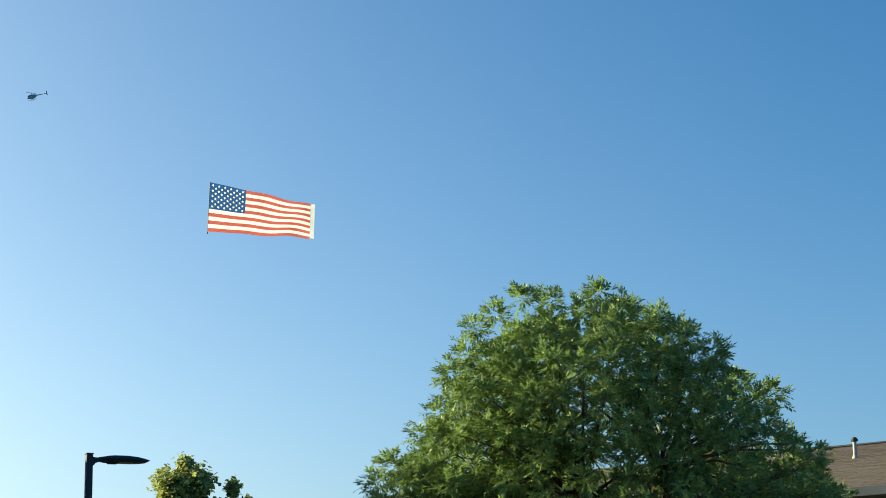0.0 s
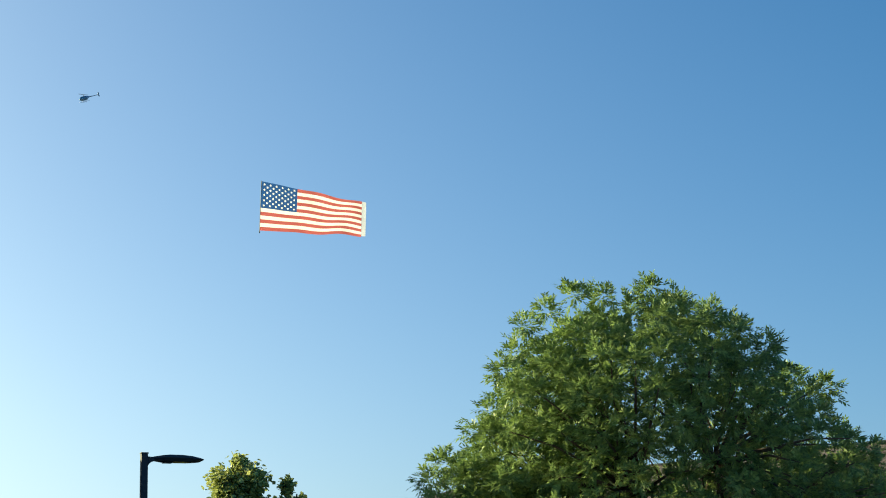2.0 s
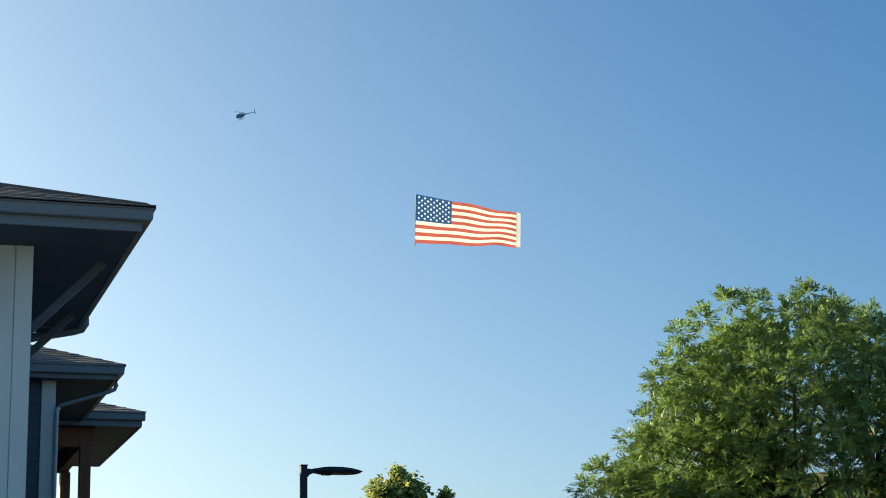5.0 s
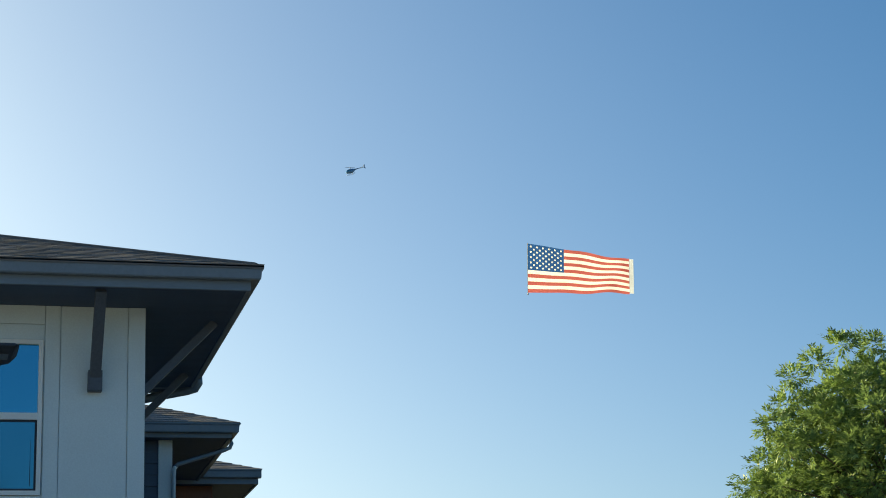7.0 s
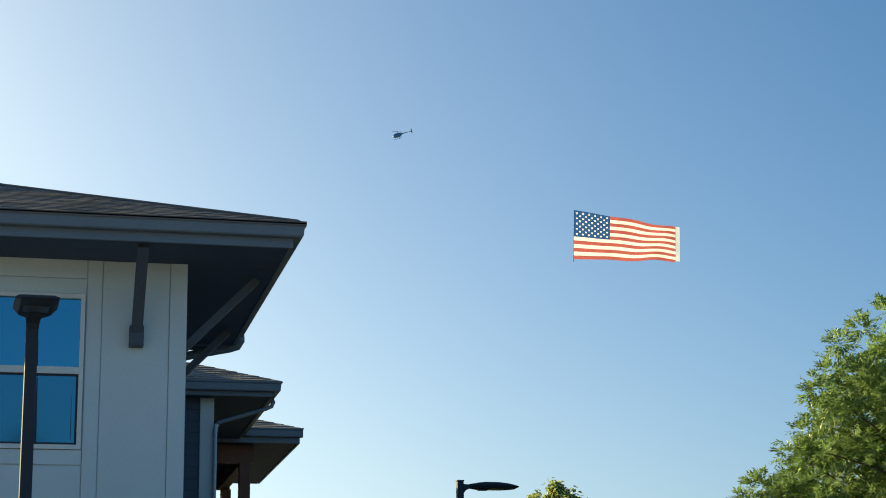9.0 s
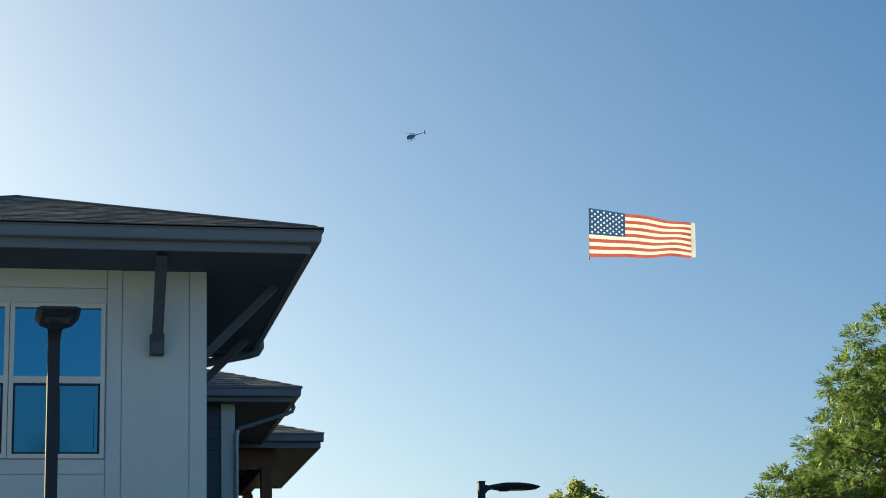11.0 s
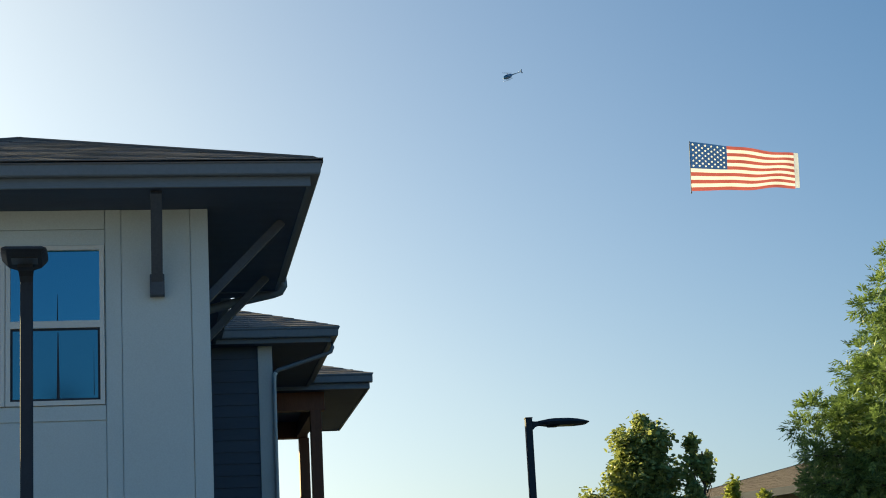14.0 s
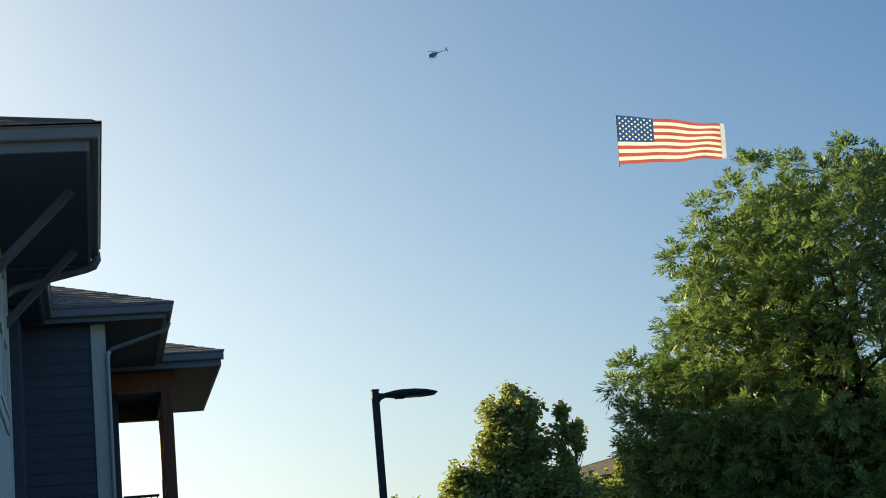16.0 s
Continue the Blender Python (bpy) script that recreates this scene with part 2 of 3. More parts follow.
def lattice(us, vs, holes, w0, w1, axis):
    """One jointed frame: a grid of bars between the lines us and vs, open at the holes, thick from w0 to w1."""
    bm = bmesh.new()
    def at(u, v):
        c = [u, v]
        c.insert(axis, w0)
        return bm.verts.new(c)
    g = [[at(u, v) for v in vs] for u in us]
    skin = [bm.faces.new((g[i][j], g[i + 1][j], g[i + 1][j + 1], g[i][j + 1])) for i in range(len(us) - 1) for j in range(len(vs) - 1) if (i, j) not in holes]
    out = bmesh.ops.extrude_face_region(bm, geom=skin)
    move = [0, 0, 0]
    move[axis] = w1 - w0
    bmesh.ops.translate(bm, vec=move, verts=[q for q in out["geom"] if isinstance(q, bmesh.types.BMVert)])
    bmesh.ops.recalc_face_normals(bm, faces=bm.faces)
    return bm


def window_unit(parent, x0, x1, z0, z1, zmid, y):
    """A single-hung window: frame, two sashes with glass, a screen before the lower one."""
    f, s, m = 0.045, 0.022, 0.035
    w = part("window", lattice((x0, x0 + f, x1 - f, x1), (z0, z0 + f, zmid - m, zmid + m, z1 - f, z1), ((1, 1), (1, 3)), y - 0.035, y + 0.05, 1), WHITE, parent, "white vinyl single-hung window")
    part("pane", boxed((x0 + f, y + 0.005, zmid + m), (x1 - f, y + 0.013, z1 - f)), GLASS, w, "upper pane reflecting blue sky")
    part("screen_frame", lattice((x0 + f, x0 + f + s, x1 - f - s, x1 - f), (z0 + f, z0 + f + s, zmid - m - s, zmid - m), ((1, 1),), y - 0.016, y, 1), POLE, w, "thin dark insect screen frame")
    part("pane", boxed((x0 + f + s, y - 0.01, z0 + f + s), (x1 - f - s, y - 0.004, zmid - m - s)), SCREEN, w, "lower pane behind an insect screen")
    return w


def side_window(parent, y0, y1, z0, z1, zmid):
    """A narrow window on the side wall, standing a little proud of it."""
    f = 0.05
    w = part("window", lattice((y0, y0 + f, y1 - f, y1), (z0, z0 + f, zmid - f / 2, zmid + f / 2, z1 - f, z1), ((1, 1), (1, 3)), 0.001, 0.045, 0), WHITE, parent, "narrow white vinyl window of the side wall")
    part("pane", boxed((0.002, y0 + f, zmid + f / 2), (0.012, y1 - f, z1 - f)), GLASS, w)
    part("pane", boxed((0.002, y0 + f, z0 + f), (0.014, y1 - f, zmid - f / 2)), SCREEN, w)


def brace(parent, foot, head, w, side):
    """A timber eave brace with a block at its foot and head."""
    foot, head = Vector(foot), Vector(head)
    b = part("brace", bar(foot, head, w, w * 1.15, up=(1, 0.02, 0) if side == "front" else (0.02, 1, 0)), BRACE, parent, "dark timber eave brace")
    if side != "front":
        return b
    o, u = Vector((0, -1, 0)), Vector((1, 0, 0))
    c = foot
    lo = c - u * w * 0.75 - Vector((0, 0, 0.1)) - o * 0.05
    hi = c + u * w * 0.75 + Vector((0, 0, 0.11)) + o * 0.09
    part("foot_block", boxed([min(lo[i], hi[i]) for i in range(3)], [max(lo[i], hi[i]) for i in range(3)], 0.006), BRACE, b)
    return b


def eave_set(parent, x0, x1, y0, y1):
    """Fascia boards, gutters and a flat soffit round an eave rectangle."""
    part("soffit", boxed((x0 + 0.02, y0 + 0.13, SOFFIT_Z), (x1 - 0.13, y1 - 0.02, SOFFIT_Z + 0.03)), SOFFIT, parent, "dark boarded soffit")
    gx, gy = x1 - 0.118, y0 + 0.118
    part("fascia", boxed((x0, gy, SOFFIT_Z - 0.01), (gx, gy + 0.035, EAVE_TOP - 0.032), 0.003), FASCIA, parent)
    gutter_run((x0, gy, EAVE_MID), (gx, gy, EAVE_MID), (0, -1, 0), parent, mitre=(0, 1))
    part("fascia", boxed((gx - 0.035, gy + 0.037, SOFFIT_Z - 0.012), (gx, y1, EAVE_TOP - 0.034), 0.003), FASCIA, parent)
    gutter_run((gx, gy, EAVE_MID), (gx, y1, EAVE_MID), (1, 0, 0), parent, mitre=(1, 0))
    part("fascia", boxed((x0, y1 - 0.036, SOFFIT_Z - 0.011), (gx - 0.04, y1 - 0.001, EAVE_TOP - 0.035), 0.003), FASCIA, parent)


def downspout(parent, pts, r=0.04, mat=GUTTER, label="grey metal downspout"):
    return part("downspout", tube(pts, [r] * len(pts), 10), mat, parent, label, smooth=True)


def apartment_building():
    h = thing("apartment_building", (0, 0, 0), "two-storey building with cream panels, charcoal siding and dark eaves", "building")
    # front block
    X0, Y1 = -3.86, 3.78
    T = 0.2
    wx0, wx1, wz0, wz1 = -2.92, -1.0, 4.40, 5.985
    bm = bmesh.new()
    cols, rows = (X0, wx0, wx1, 0.0), (0.0, wz0, wz1, SOFFIT_Z)
    grid = [[bm.verts.new((x, 0.03, z)) for z in rows] for x in cols]
    skin = [bm.faces.new((grid[i][j], grid[i + 1][j], grid[i + 1][j + 1], grid[i][j + 1])) for i in range(3) for j in range(3) if (i, j) != (1, 1)]
    out = bmesh.ops.extrude_face_region(bm, geom=skin)
    bmesh.ops.translate(bm, vec=(0, T - 0.03, 0), verts=[q for q in out["geom"] if isinstance(q, bmesh.types.BMVert)])
    bmesh.ops.recalc_face_normals(bm, faces=bm.faces)
    wall = part("wall", bm, CREAM, h, "cream painted panel wall in shade")
    for lo, hi in (((-T, T + 0.002, 0), (0, Y1 - T - 0.002, SOFFIT_Z)), ((X0, T + 0.002, 0), (X0 + T, Y1 - T - 0.002, SOFFIT_Z)), ((X0, Y1 - T, 0), (0, Y1, SOFFIT_Z))):
        part("wall", boxed(lo, hi, 0.004), CREAM, h, "cream painted side wall")
    # cladding pieces before the front wall
    pieces = [((-0.155, 0, 0.2), (0.018, SOFFIT_Z)), ((-0.835, 0.012, 3.31), (-0.162, SOFFIT_Z)), ((-0.835, 0.012, 0.2), (-0.162, 3.30)),
              ((-0.99, 0.004, 0.2), (-0.842, SOFFIT_Z)), ((-2.93, 0.006, 6.15), (-0.997, SOFFIT_Z)), ((-2.93, 0.012, 5.99), (-0.997, 6.143)),
              ((-2.93, 0.006, 4.25), (-0.997, 4.396)), ((-2.93, 0.014, 3.31), (-0.997, 4.242)), ((-2.93, 0.014, 0.2), (-0.997, 3.30)),
              ((-3.08, 0.004, 0.2), (-2.937, SOFFIT_Z)), ((-3.70, 0.012, 0.2), (-3.087, SOFFIT_Z)), ((-3.86, 0, 0.2), (-3.707, SOFFIT_Z))]
    for (x0, y, z0), (x1, z1) in pieces:
        part("panel", boxed((x0, y, z0), (x1, 0.029, z1 - 0.002), 0.003), CREAM, wall)
    part("corner_board", boxed((0.002, 0.03, 0.2), (0.02, 0.17, SOFFIT_Z - 0.003), 0.003), CREAM, wall)
    # two window units side by side
    window_unit(h, -1.95, -1.005, 4.402, 5.983, 5.195, 0.02)
    window_unit(h, -2.915, -1.957, 4.402, 5.983, 5.195, 0.02)
    # thin dark strips, narrower towards the top, on the panes
    for x, z0, z1, w in ((-1.452, 4.47, 5.12, 0.03), (-1.457, 5.24, 5.5, 0.012), (-2.13, 4.47, 5.1, 0.014), (-1.11, 4.5, 4.95, 0.008)):
        part("pane_streak", prism([(x - w / 2, z0), (x + w / 2, z0), (x + w * 0.15, z1), (x - w * 0.15, z1)], 0.0085 if z0 < 5.2 else 0.0225, 0.0095 if z0 < 5.2 else 0.0245), POLE, h, "thin dark upright streak on the window pane")
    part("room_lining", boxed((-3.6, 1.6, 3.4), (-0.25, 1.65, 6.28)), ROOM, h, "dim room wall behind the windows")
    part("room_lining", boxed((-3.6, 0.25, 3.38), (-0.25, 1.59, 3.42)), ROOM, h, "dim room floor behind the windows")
    ex0, ex1, ey0, ey1 = -4.96, 1.1, -0.985, 4.05
    eave_set(h, ex0, ex1, ey0, ey1)
    apex = (-1.93, 1.6, 7.565)
    roof = roof_shell(h, ex0, ex1, ey0, ey1, apex, None)
    top = Vector(apex)
    a, b = Vector((ex0, ey0, EAVE_TOP)), Vector((ex1, ey0, EAVE_TOP))
    shingle_field(roof, a, b, b.lerp(top, 0.985), a.lerp(top, 0.985), 19, 0.31, SHINGLE)
    c = Vector((ex1, ey1, EAVE_TOP))
    shingle_field(roof, b, c, c.lerp(top, 0.985), b.lerp(top, 0.985), 19, 0.31, SHINGLE)
    for p in (a, b, c):
        part("hip_cap", bar(p.lerp(top, 0.02) + Vector((0, 0, 0.004)), top + Vector((0, 0, 0.004)), 0.1, 0.022), SHINGLE, roof)
    brace(h, (-0.49, -0.02, 5.55), (-0.49, -0.72, 6.335), 0.095, "front")
    for y in (0.54, 3.19):
        brace(h, (-0.02, y, 5.50), (0.8, y, 6.335), 0.085, "side")
    # the soffit runs on behind the gutter's end
    part("soffit", boxed((-1.0, 4.035, SOFFIT_Z - 0.002), (0.86, 4.37, SOFFIT_Z + 0.1), 0.004), SOFFIT, h, "dark boarded soffit end")
    # windows of the side wall
    for y0 in (0.95, 1.85):
        side_window(h, y0, y0 + 0.86, 4.402, 5.983, 5.195)
    part("corner_board", boxed((0.002, 3.6, 0.2), (0.024, Y1 - 0.004, SOFFIT_Z - 0.003), 0.003), CREAM, wall)
    part("panel", boxed((0.002, 0.176, 0.2), (0.012, 3.594, 4.235), 0.003), CREAM, wall)
    part("apron_board", boxed((0.002, 0.84, 4.25), (0.03, 2.84, 4.394), 0.003), CREAM, wall)
    part("belly_band", boxed((-2.93, -0.006, 3.275), (-0.165, 0.003, 3.325), 0.003), CREAM, wall)
    downspout(h, [(1.04, 3.93, 6.48), (1.045, 3.94, 6.39), (1.01, 3.97, 6.33), (0.92, 4.02, 6.31), (0.5, 4.2, 6.255), (0.1, 4.22, 6.16), (0.0, 4.1, 6.08), (-0.06, 3.84, 5.95), (-0.06, 3.84, 0.2)], 0.055)
    # second block, stepped back and out
    fx0, fx1, fy0, fy1 = 0.42, 2.085, 7.5, 11.6
    low = SOFFIT_Z + 0.022
    wx = 1.16
    body = part("wall", boxed((-3.8, 7.93, 0), (wx, 12.6, low + 0.008), 0.004), SIDING, h, "charcoal lap siding wall")
    part("corner_board", boxed((0.955, 7.885, 0.1), (1.155, 8.05, low + 0.008), 0.005), TRIM, body, "pale grey corner board")
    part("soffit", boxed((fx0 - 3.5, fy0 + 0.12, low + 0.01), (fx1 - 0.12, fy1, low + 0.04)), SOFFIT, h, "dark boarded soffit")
    gx, gy = fx1 - 0.11, fy0 + 0.11
    part("fascia", boxed((fx0 - 0.2, gy, low), (gx, gy + 0.035, EAVE_TOP - 0.032), 0.003), FASCIA, h)
    gutter_run((fx0, gy, EAVE_MID), (gx, gy, EAVE_MID), (0, -1, 0), h, mitre=(0, 1))
    part("fascia", boxed((gx - 0.035, gy + 0.037, low - 0.002), (gx, fy1, EAVE_TOP - 0.034), 0.003), FASCIA, h)
    gutter_run((gx, gy, EAVE_MID), (gx, fy1, EAVE_MID), (1, 0, 0), h, mitre=(1, 0))
    # short return eave in the inner corner
    part("return_fascia", boxed((-1.0, 4.375, SOFFIT_Z + 0.01), (0.355, 4.41, EAVE_TOP - 0.02), 0.003), FASCIA, h)
    part("return_fascia", boxed((0.32, 4.38, low), (0.36, gy - 0.005, EAVE_TOP - 0.033), 0.003), FASCIA, h)
    gutter_run((0.362, 4.42, EAVE_MID), (0.362, gy - 0.002, EAVE_MID), (1, 0, 0), h)
    part("soffit", boxed((-3.0, 4.42, low + 0.006), (0.318, gy + 0.03, low + 0.036)), SOFFIT, h)
    part("wall", boxed((-3.8, 6.3, 0), (0.05, 7.92, SOFFIT_Z - 0.002), 0.004), SIDING, h, "charcoal siding wall of the inner corner")
    bm = bmesh.new()
    pts = [(0.365, 4.14, EAVE_TOP - 0.02), (0.365, fy0, EAVE_TOP), (fx1, fy0, EAVE_TOP), (fx1, fy1, EAVE_TOP), (-0.6, fy1, EAVE_TOP + 1.09), (-0.6, 10.37, EAVE_TOP + 1.09), (-0.6, 4.14, EAVE_TOP - 0.02)]
    v = [bm.verts.new(p) for p in pts]
    bm.faces.new((v[1], v[2], v[5]))
    bm.faces.new((v[2], v[3], v[4], v[5]))
    bm.faces.new((v[0], v[1], v[5], v[6]))
    bmesh.ops.solidify(bm, geom=list(bm.faces), thickness=0.03)
    roof2 = part("roof", bm, SHINGLE, h, "grey-brown asphalt shingle hip roof")
    shingle_field(roof2, (fx0, fy0, EAVE_TOP), (fx1, fy0, EAVE_TOP), (-0.38, 10.15, EAVE_TOP + 1.0), (-0.5, 10.15, EAVE_TOP + 1.0), 17, 0.31, SHINGLE)
    downspout(h, [(2.02, 8.0, 6.44), (2.03, 8.0, 6.36), (2.0, 7.99, 6.29), (1.92, 7.96, 6.25), (1.23, 7.86, 6.02), (1.19, 7.852, 5.98)], 0.03)
    downspout(h, [(1.2, 7.852, 5.985), (1.178, 7.85, 5.95), (1.17, 7.85, 5.86), (1.17, 7.85, 0.2)], 0.031, TRIM, "pale grey painted downspout")
    # balcony porch, stepped back again
    px1, py0, py1 = 3.05, 11.64, 16.75
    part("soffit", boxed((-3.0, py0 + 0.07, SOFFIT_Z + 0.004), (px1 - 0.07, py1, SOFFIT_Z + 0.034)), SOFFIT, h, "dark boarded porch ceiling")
    gx, gy = px1 - 0.06, py0 + 0.06
    part("fascia", boxed((0.2, gy, SOFFIT_Z - 0.01), (gx, gy + 0.035, EAVE_TOP - 0.032), 0.003), FASCIA, h)
    gutter_run((0.2, gy, EAVE_MID), (gx + 0.04, gy, EAVE_MID), (0, -1, 0), h)
    part("fascia", boxed((gx - 0.035, gy + 0.037, SOFFIT_Z - 0.012), (gx, py1, EAVE_TOP - 0.034), 0.003), FASCIA, h)
    part("fascia", boxed((-1, py1 - 0.03, SOFFIT_Z - 0.012), (gx - 0.04, py1 + 0.005, EAVE_TOP - 0.034), 0.003), FASCIA, h)
    bm = bmesh.new()
    v = [bm.verts.new(p) for p in ((-3, py0, EAVE_TOP), (px1, py0, EAVE_TOP), (px1, py1, EAVE_TOP), (-3, py1, EAVE_TOP), (0.5, 14.2, EAVE_TOP + 0.93), (-3, 14.2, EAVE_TOP + 0.93))]
    for f in ((0, 1, 4, 5), (1, 2, 4), (2, 3, 5, 4)):
        bm.faces.new([v[i] for i in f])
    bmesh.ops.solidify(bm, geom=list(bm.faces), thickness=0.03)
    roof3 = part("roof", bm, SHINGLE, h, "grey-brown asphalt shingle hip roof")
    shingle_field(roof3, (0.2, py0, EAVE_TOP), (px1, py0, EAVE_TOP), (0.55, 14.15, EAVE_TOP + 0.92), (0.2, 14.15, EAVE_TOP + 0.92), 17, 0.31, SHINGLE)
    for x, y in ((2.03, 12.1), (2.11, 15.5)):
        part("post", boxed((x, y - 0.1, 0.1), (x + 0.18, y + 0.1, SOFFIT_Z - 0.3), 0.008), CEDAR, h, "red-brown cedar porch post")
    for y in (12.1, 15.5):
        part("beam", boxed((wx + 0.01, y - 0.09, SOFFIT_Z - 0.3), (2.27, y + 0.09, SOFFIT_Z), 0.006), CEDAR, h, "red-brown cedar beam")
    part("beam", boxed((2.07, 12.2, SOFFIT_Z - 0.29), (2.24, 15.4, SOFFIT_Z - 0.002), 0.006), CEDAR, h, "red-brown cedar beam")
    part("wall", boxed((-3.8, 12.61, 0), (1.36, 15.9, SOFFIT_Z - 0.004), 0.004), SIDING, h, "shaded wall beside the balcony")
    part("balcony_deck", boxed((1.17, 12.2, 3.42), (2.2, 15.58, 3.62), 0.01), CONCRETE, h, "balcony deck")
    rail = part("railing", boxed((1.43, 15.47, 4.70), (2.05, 15.52, 4.745), 0.006), POLE, h, "dark metal balcony railing")
    part("rail_bar", boxed((1.43, 15.475, 3.72), (2.05, 15.515, 3.755), 0.004), POLE, rail)
    for k in range(6):
        x = 1.48 + k * 0.105
        part("baluster", boxed((x, 15.487, 3.756), (x + 0.018, 15.503, 4.70)), POLE, rail)
    rail2 = part("railing", boxed((2.14, 12.41, 4.70), (2.18, 15.39, 4.745), 0.006), POLE, h, "dark metal balcony railing")
    for k in range(27):
        y = 12.5 + k * 0.105
        part("baluster", boxed((2.15, y, 3.63), (2.166, y + 0.018, 4.70)), POLE, rail2)
    # main body behind, with a long ridge: added out of view to shade trees
    part("wall", boxed((-14, 3.8, 0), (-1.0, 31, SOFFIT_Z - 0.006), 0.004), CREAM, h, "unseen plain wall of the added main body")
    bm = bmesh.new()
    v = [bm.verts.new(p) for p in ((-15, 4.2, EAVE_TOP), (-0.95, 4.2, EAVE_TOP), (-0.95, 32, EAVE_TOP), (-15, 32, EAVE_TOP), (-5.0, 9.0, 7.75), (-5.0, 28.0, 7.75))]
    for f in ((0, 1, 4), (1, 2, 5, 4), (2, 3, 5), (3, 0, 4, 5), (3, 2, 1, 0)):
        bm.faces.new([v[i] for i in f])
    bmesh.ops.recalc_face_normals(bm, faces=bm.faces)
    part("roof", bm, SHINGLE, h, "unseen long grey-brown shingle hip roof, added to shade the trees")
    # lap siding boards on the second block
    z = 0.1
    while z < SOFFIT_Z - 0.05:
        t = min(z + 0.187, SOFFIT_Z)
        part("siding_board", prism([(7.929, z), (7.905, z), (7.921, t), (7.929, t)], -0.04, 0.968, axis=0), SIDING, body)
        z += 0.165
    return h


apartment_building()


# ---------------------------------------------------------------- street lamps
def street_lamp(x, y, top, turn, label):
    s = thing("street_lamp", (x, y, 0), label, "street lamp", "parking lot lamps")
    part("pole", boxed((-0.05, -0.05, 0.08), (0.05, 0.05, top), 0.012), POLE, s, "square dark bronze pole")
    part("base_plate", boxed((-0.15, -0.15, 0.0), (0.15, 0.15, 0.08), 0.01), POLE, s)
    part("pole_cap", boxed((-0.056, -0.056, top), (0.056, 0.056, top + 0.02), 0.006), POLE, s)
    # arm swells from the pole into the flat head
    bm = bmesh.new()
    rows = [(0.05, 0.05, -0.17, -0.04), (0.09, 0.055, -0.125, -0.045), (0.15, 0.06, -0.1, -0.045), (0.22, 0.09, -0.09, -0.04)]
    rings = []
    for u, w, lo, hi in rows:
        rings.append([bm.verts.new((u, sx * w, top + z)) for sx, z in ((-1, lo), (1, lo), (1, hi), (-1, hi))])
    for r0, r1 in zip(rings, rings[1:]):
        for k in range(4):
            bm.faces.new((r0[k], r0[(k + 1) % 4], r1[(k + 1) % 4], r1[k]))
    bm.faces.new(rings[0][::-1])
    bm.faces.new(rings[-1])
    bmesh.ops.recalc_face_normals(bm, faces=bm.faces)
    arm = part("arm", bm, POLE, s)
    bm = bmesh.new()
    rows = [(0.13, 0.06, -0.095, -0.04), (0.28, 0.165, -0.105, -0.022), (0.36, 0.178, -0.108, -0.016), (0.55, 0.178, -0.108, -0.016), (0.7, 0.175, -0.105, -0.03), (0.8, 0.172, -0.098, -0.05), (0.87, 0.168, -0.088, -0.07)]
    rings = []
    for u, w, lo, hi in rows:
        mid = (lo + hi) / 2
        rings.append([bm.verts.new((u, sx * w, top + z)) for sx, z in ((-0.75, lo), (0.75, lo), (1, mid), (0.8, hi), (-0.8, hi), (-1, mid))])
    for r0, r1 in zip(rings, rings[1:]):
        for k in range(6):
            bm.faces.new((r0[k], r0[(k + 1) % 6], r1[(k + 1) % 6], r1[k]))
    bm.faces.new(rings[0][::-1])
    bm.faces.new(rings[-1])
    bmesh.ops.recalc_face_normals(bm, faces=bm.faces)
    head = part("head", bm, POLE, s, "flat tapered dark luminaire head")
    part("lens", boxed((0.44, -0.1, top - 0.112), (0.66, 0.1, top - 0.106), 0.002), LENS, head, "flat clear lens, unlit")
    part("driver_box", boxed((0.28, -0.06, top - 0.128), (0.42, 0.06, top - 0.1), 0.008), POLE, head)
    s.rotation_euler = (0, 0, radians(turn))
    return s


street_lamp(4.868, 8.24, 5.272, 0, "slim dark bronze lamp with one flat arm, beside trees")
street_lamp(-1.55, -3.2, 5.075, -88, "slim dark bronze lamp standing before the window wall")


# ---------------------------------------------------------------- trees
def leaf_mesh(name, sprays, mat, parent, label):
    me = bpy.data.meshes.new(name)
    vs, fs = sprays
    me.from_pydata(vs, [], fs)
    me.materials.append(mat)
    me.update()
    ob = new(name, me)
    ob.parent = parent
    return tagged(ob, label)


def basis(rnd, up_bias, out):
    d = Vector((rnd.gauss(0, 0.6), rnd.gauss(0, 0.6), rnd.gauss(up_bias, 0.5))) + out
    d.normalize()
    s = d.cross(Vector((rnd.gauss(0, 0.5), rnd.gauss(0, 0.5), 1))).normalized()
    return d, s, s.cross(d)


def pinnate(vs, fs, p, d, s, n, length, rnd, leaflet=0.063):
    """One compound leaf: a drooping stalk with paired narrow leaflets."""
    pairs = 4
    for k in range(pairs * 2 + 1):
        t = 0.25 + 0.75 * (k // 2) / pairs
        base = p + d * length * t - Vector((0, 0, 0.2)) * length * t * t
        side = 0 if k == pairs * 2 else (1 if k % 2 else -1)
        w = (d * (0.8 if side else 1.0) + s * side * 0.8 + n * rnd.uniform(-0.5, 0.4) + s * rnd.uniform(-0.25, 0.25) - Vector((0, 0, 0.2))).normalized()
        L = leaflet * rnd.uniform(0.75, 1.25) * (1.0 - 0.25 * abs(t - 0.55))
        cross = w.cross(n).normalized() * L * 0.175
        i = len(vs)
        vs += [base, base + w * L * 0.4 + cross, base + w * L, base + w * L * 0.4 - cross]
        fs.append((i, i + 1, i + 2, i + 3))


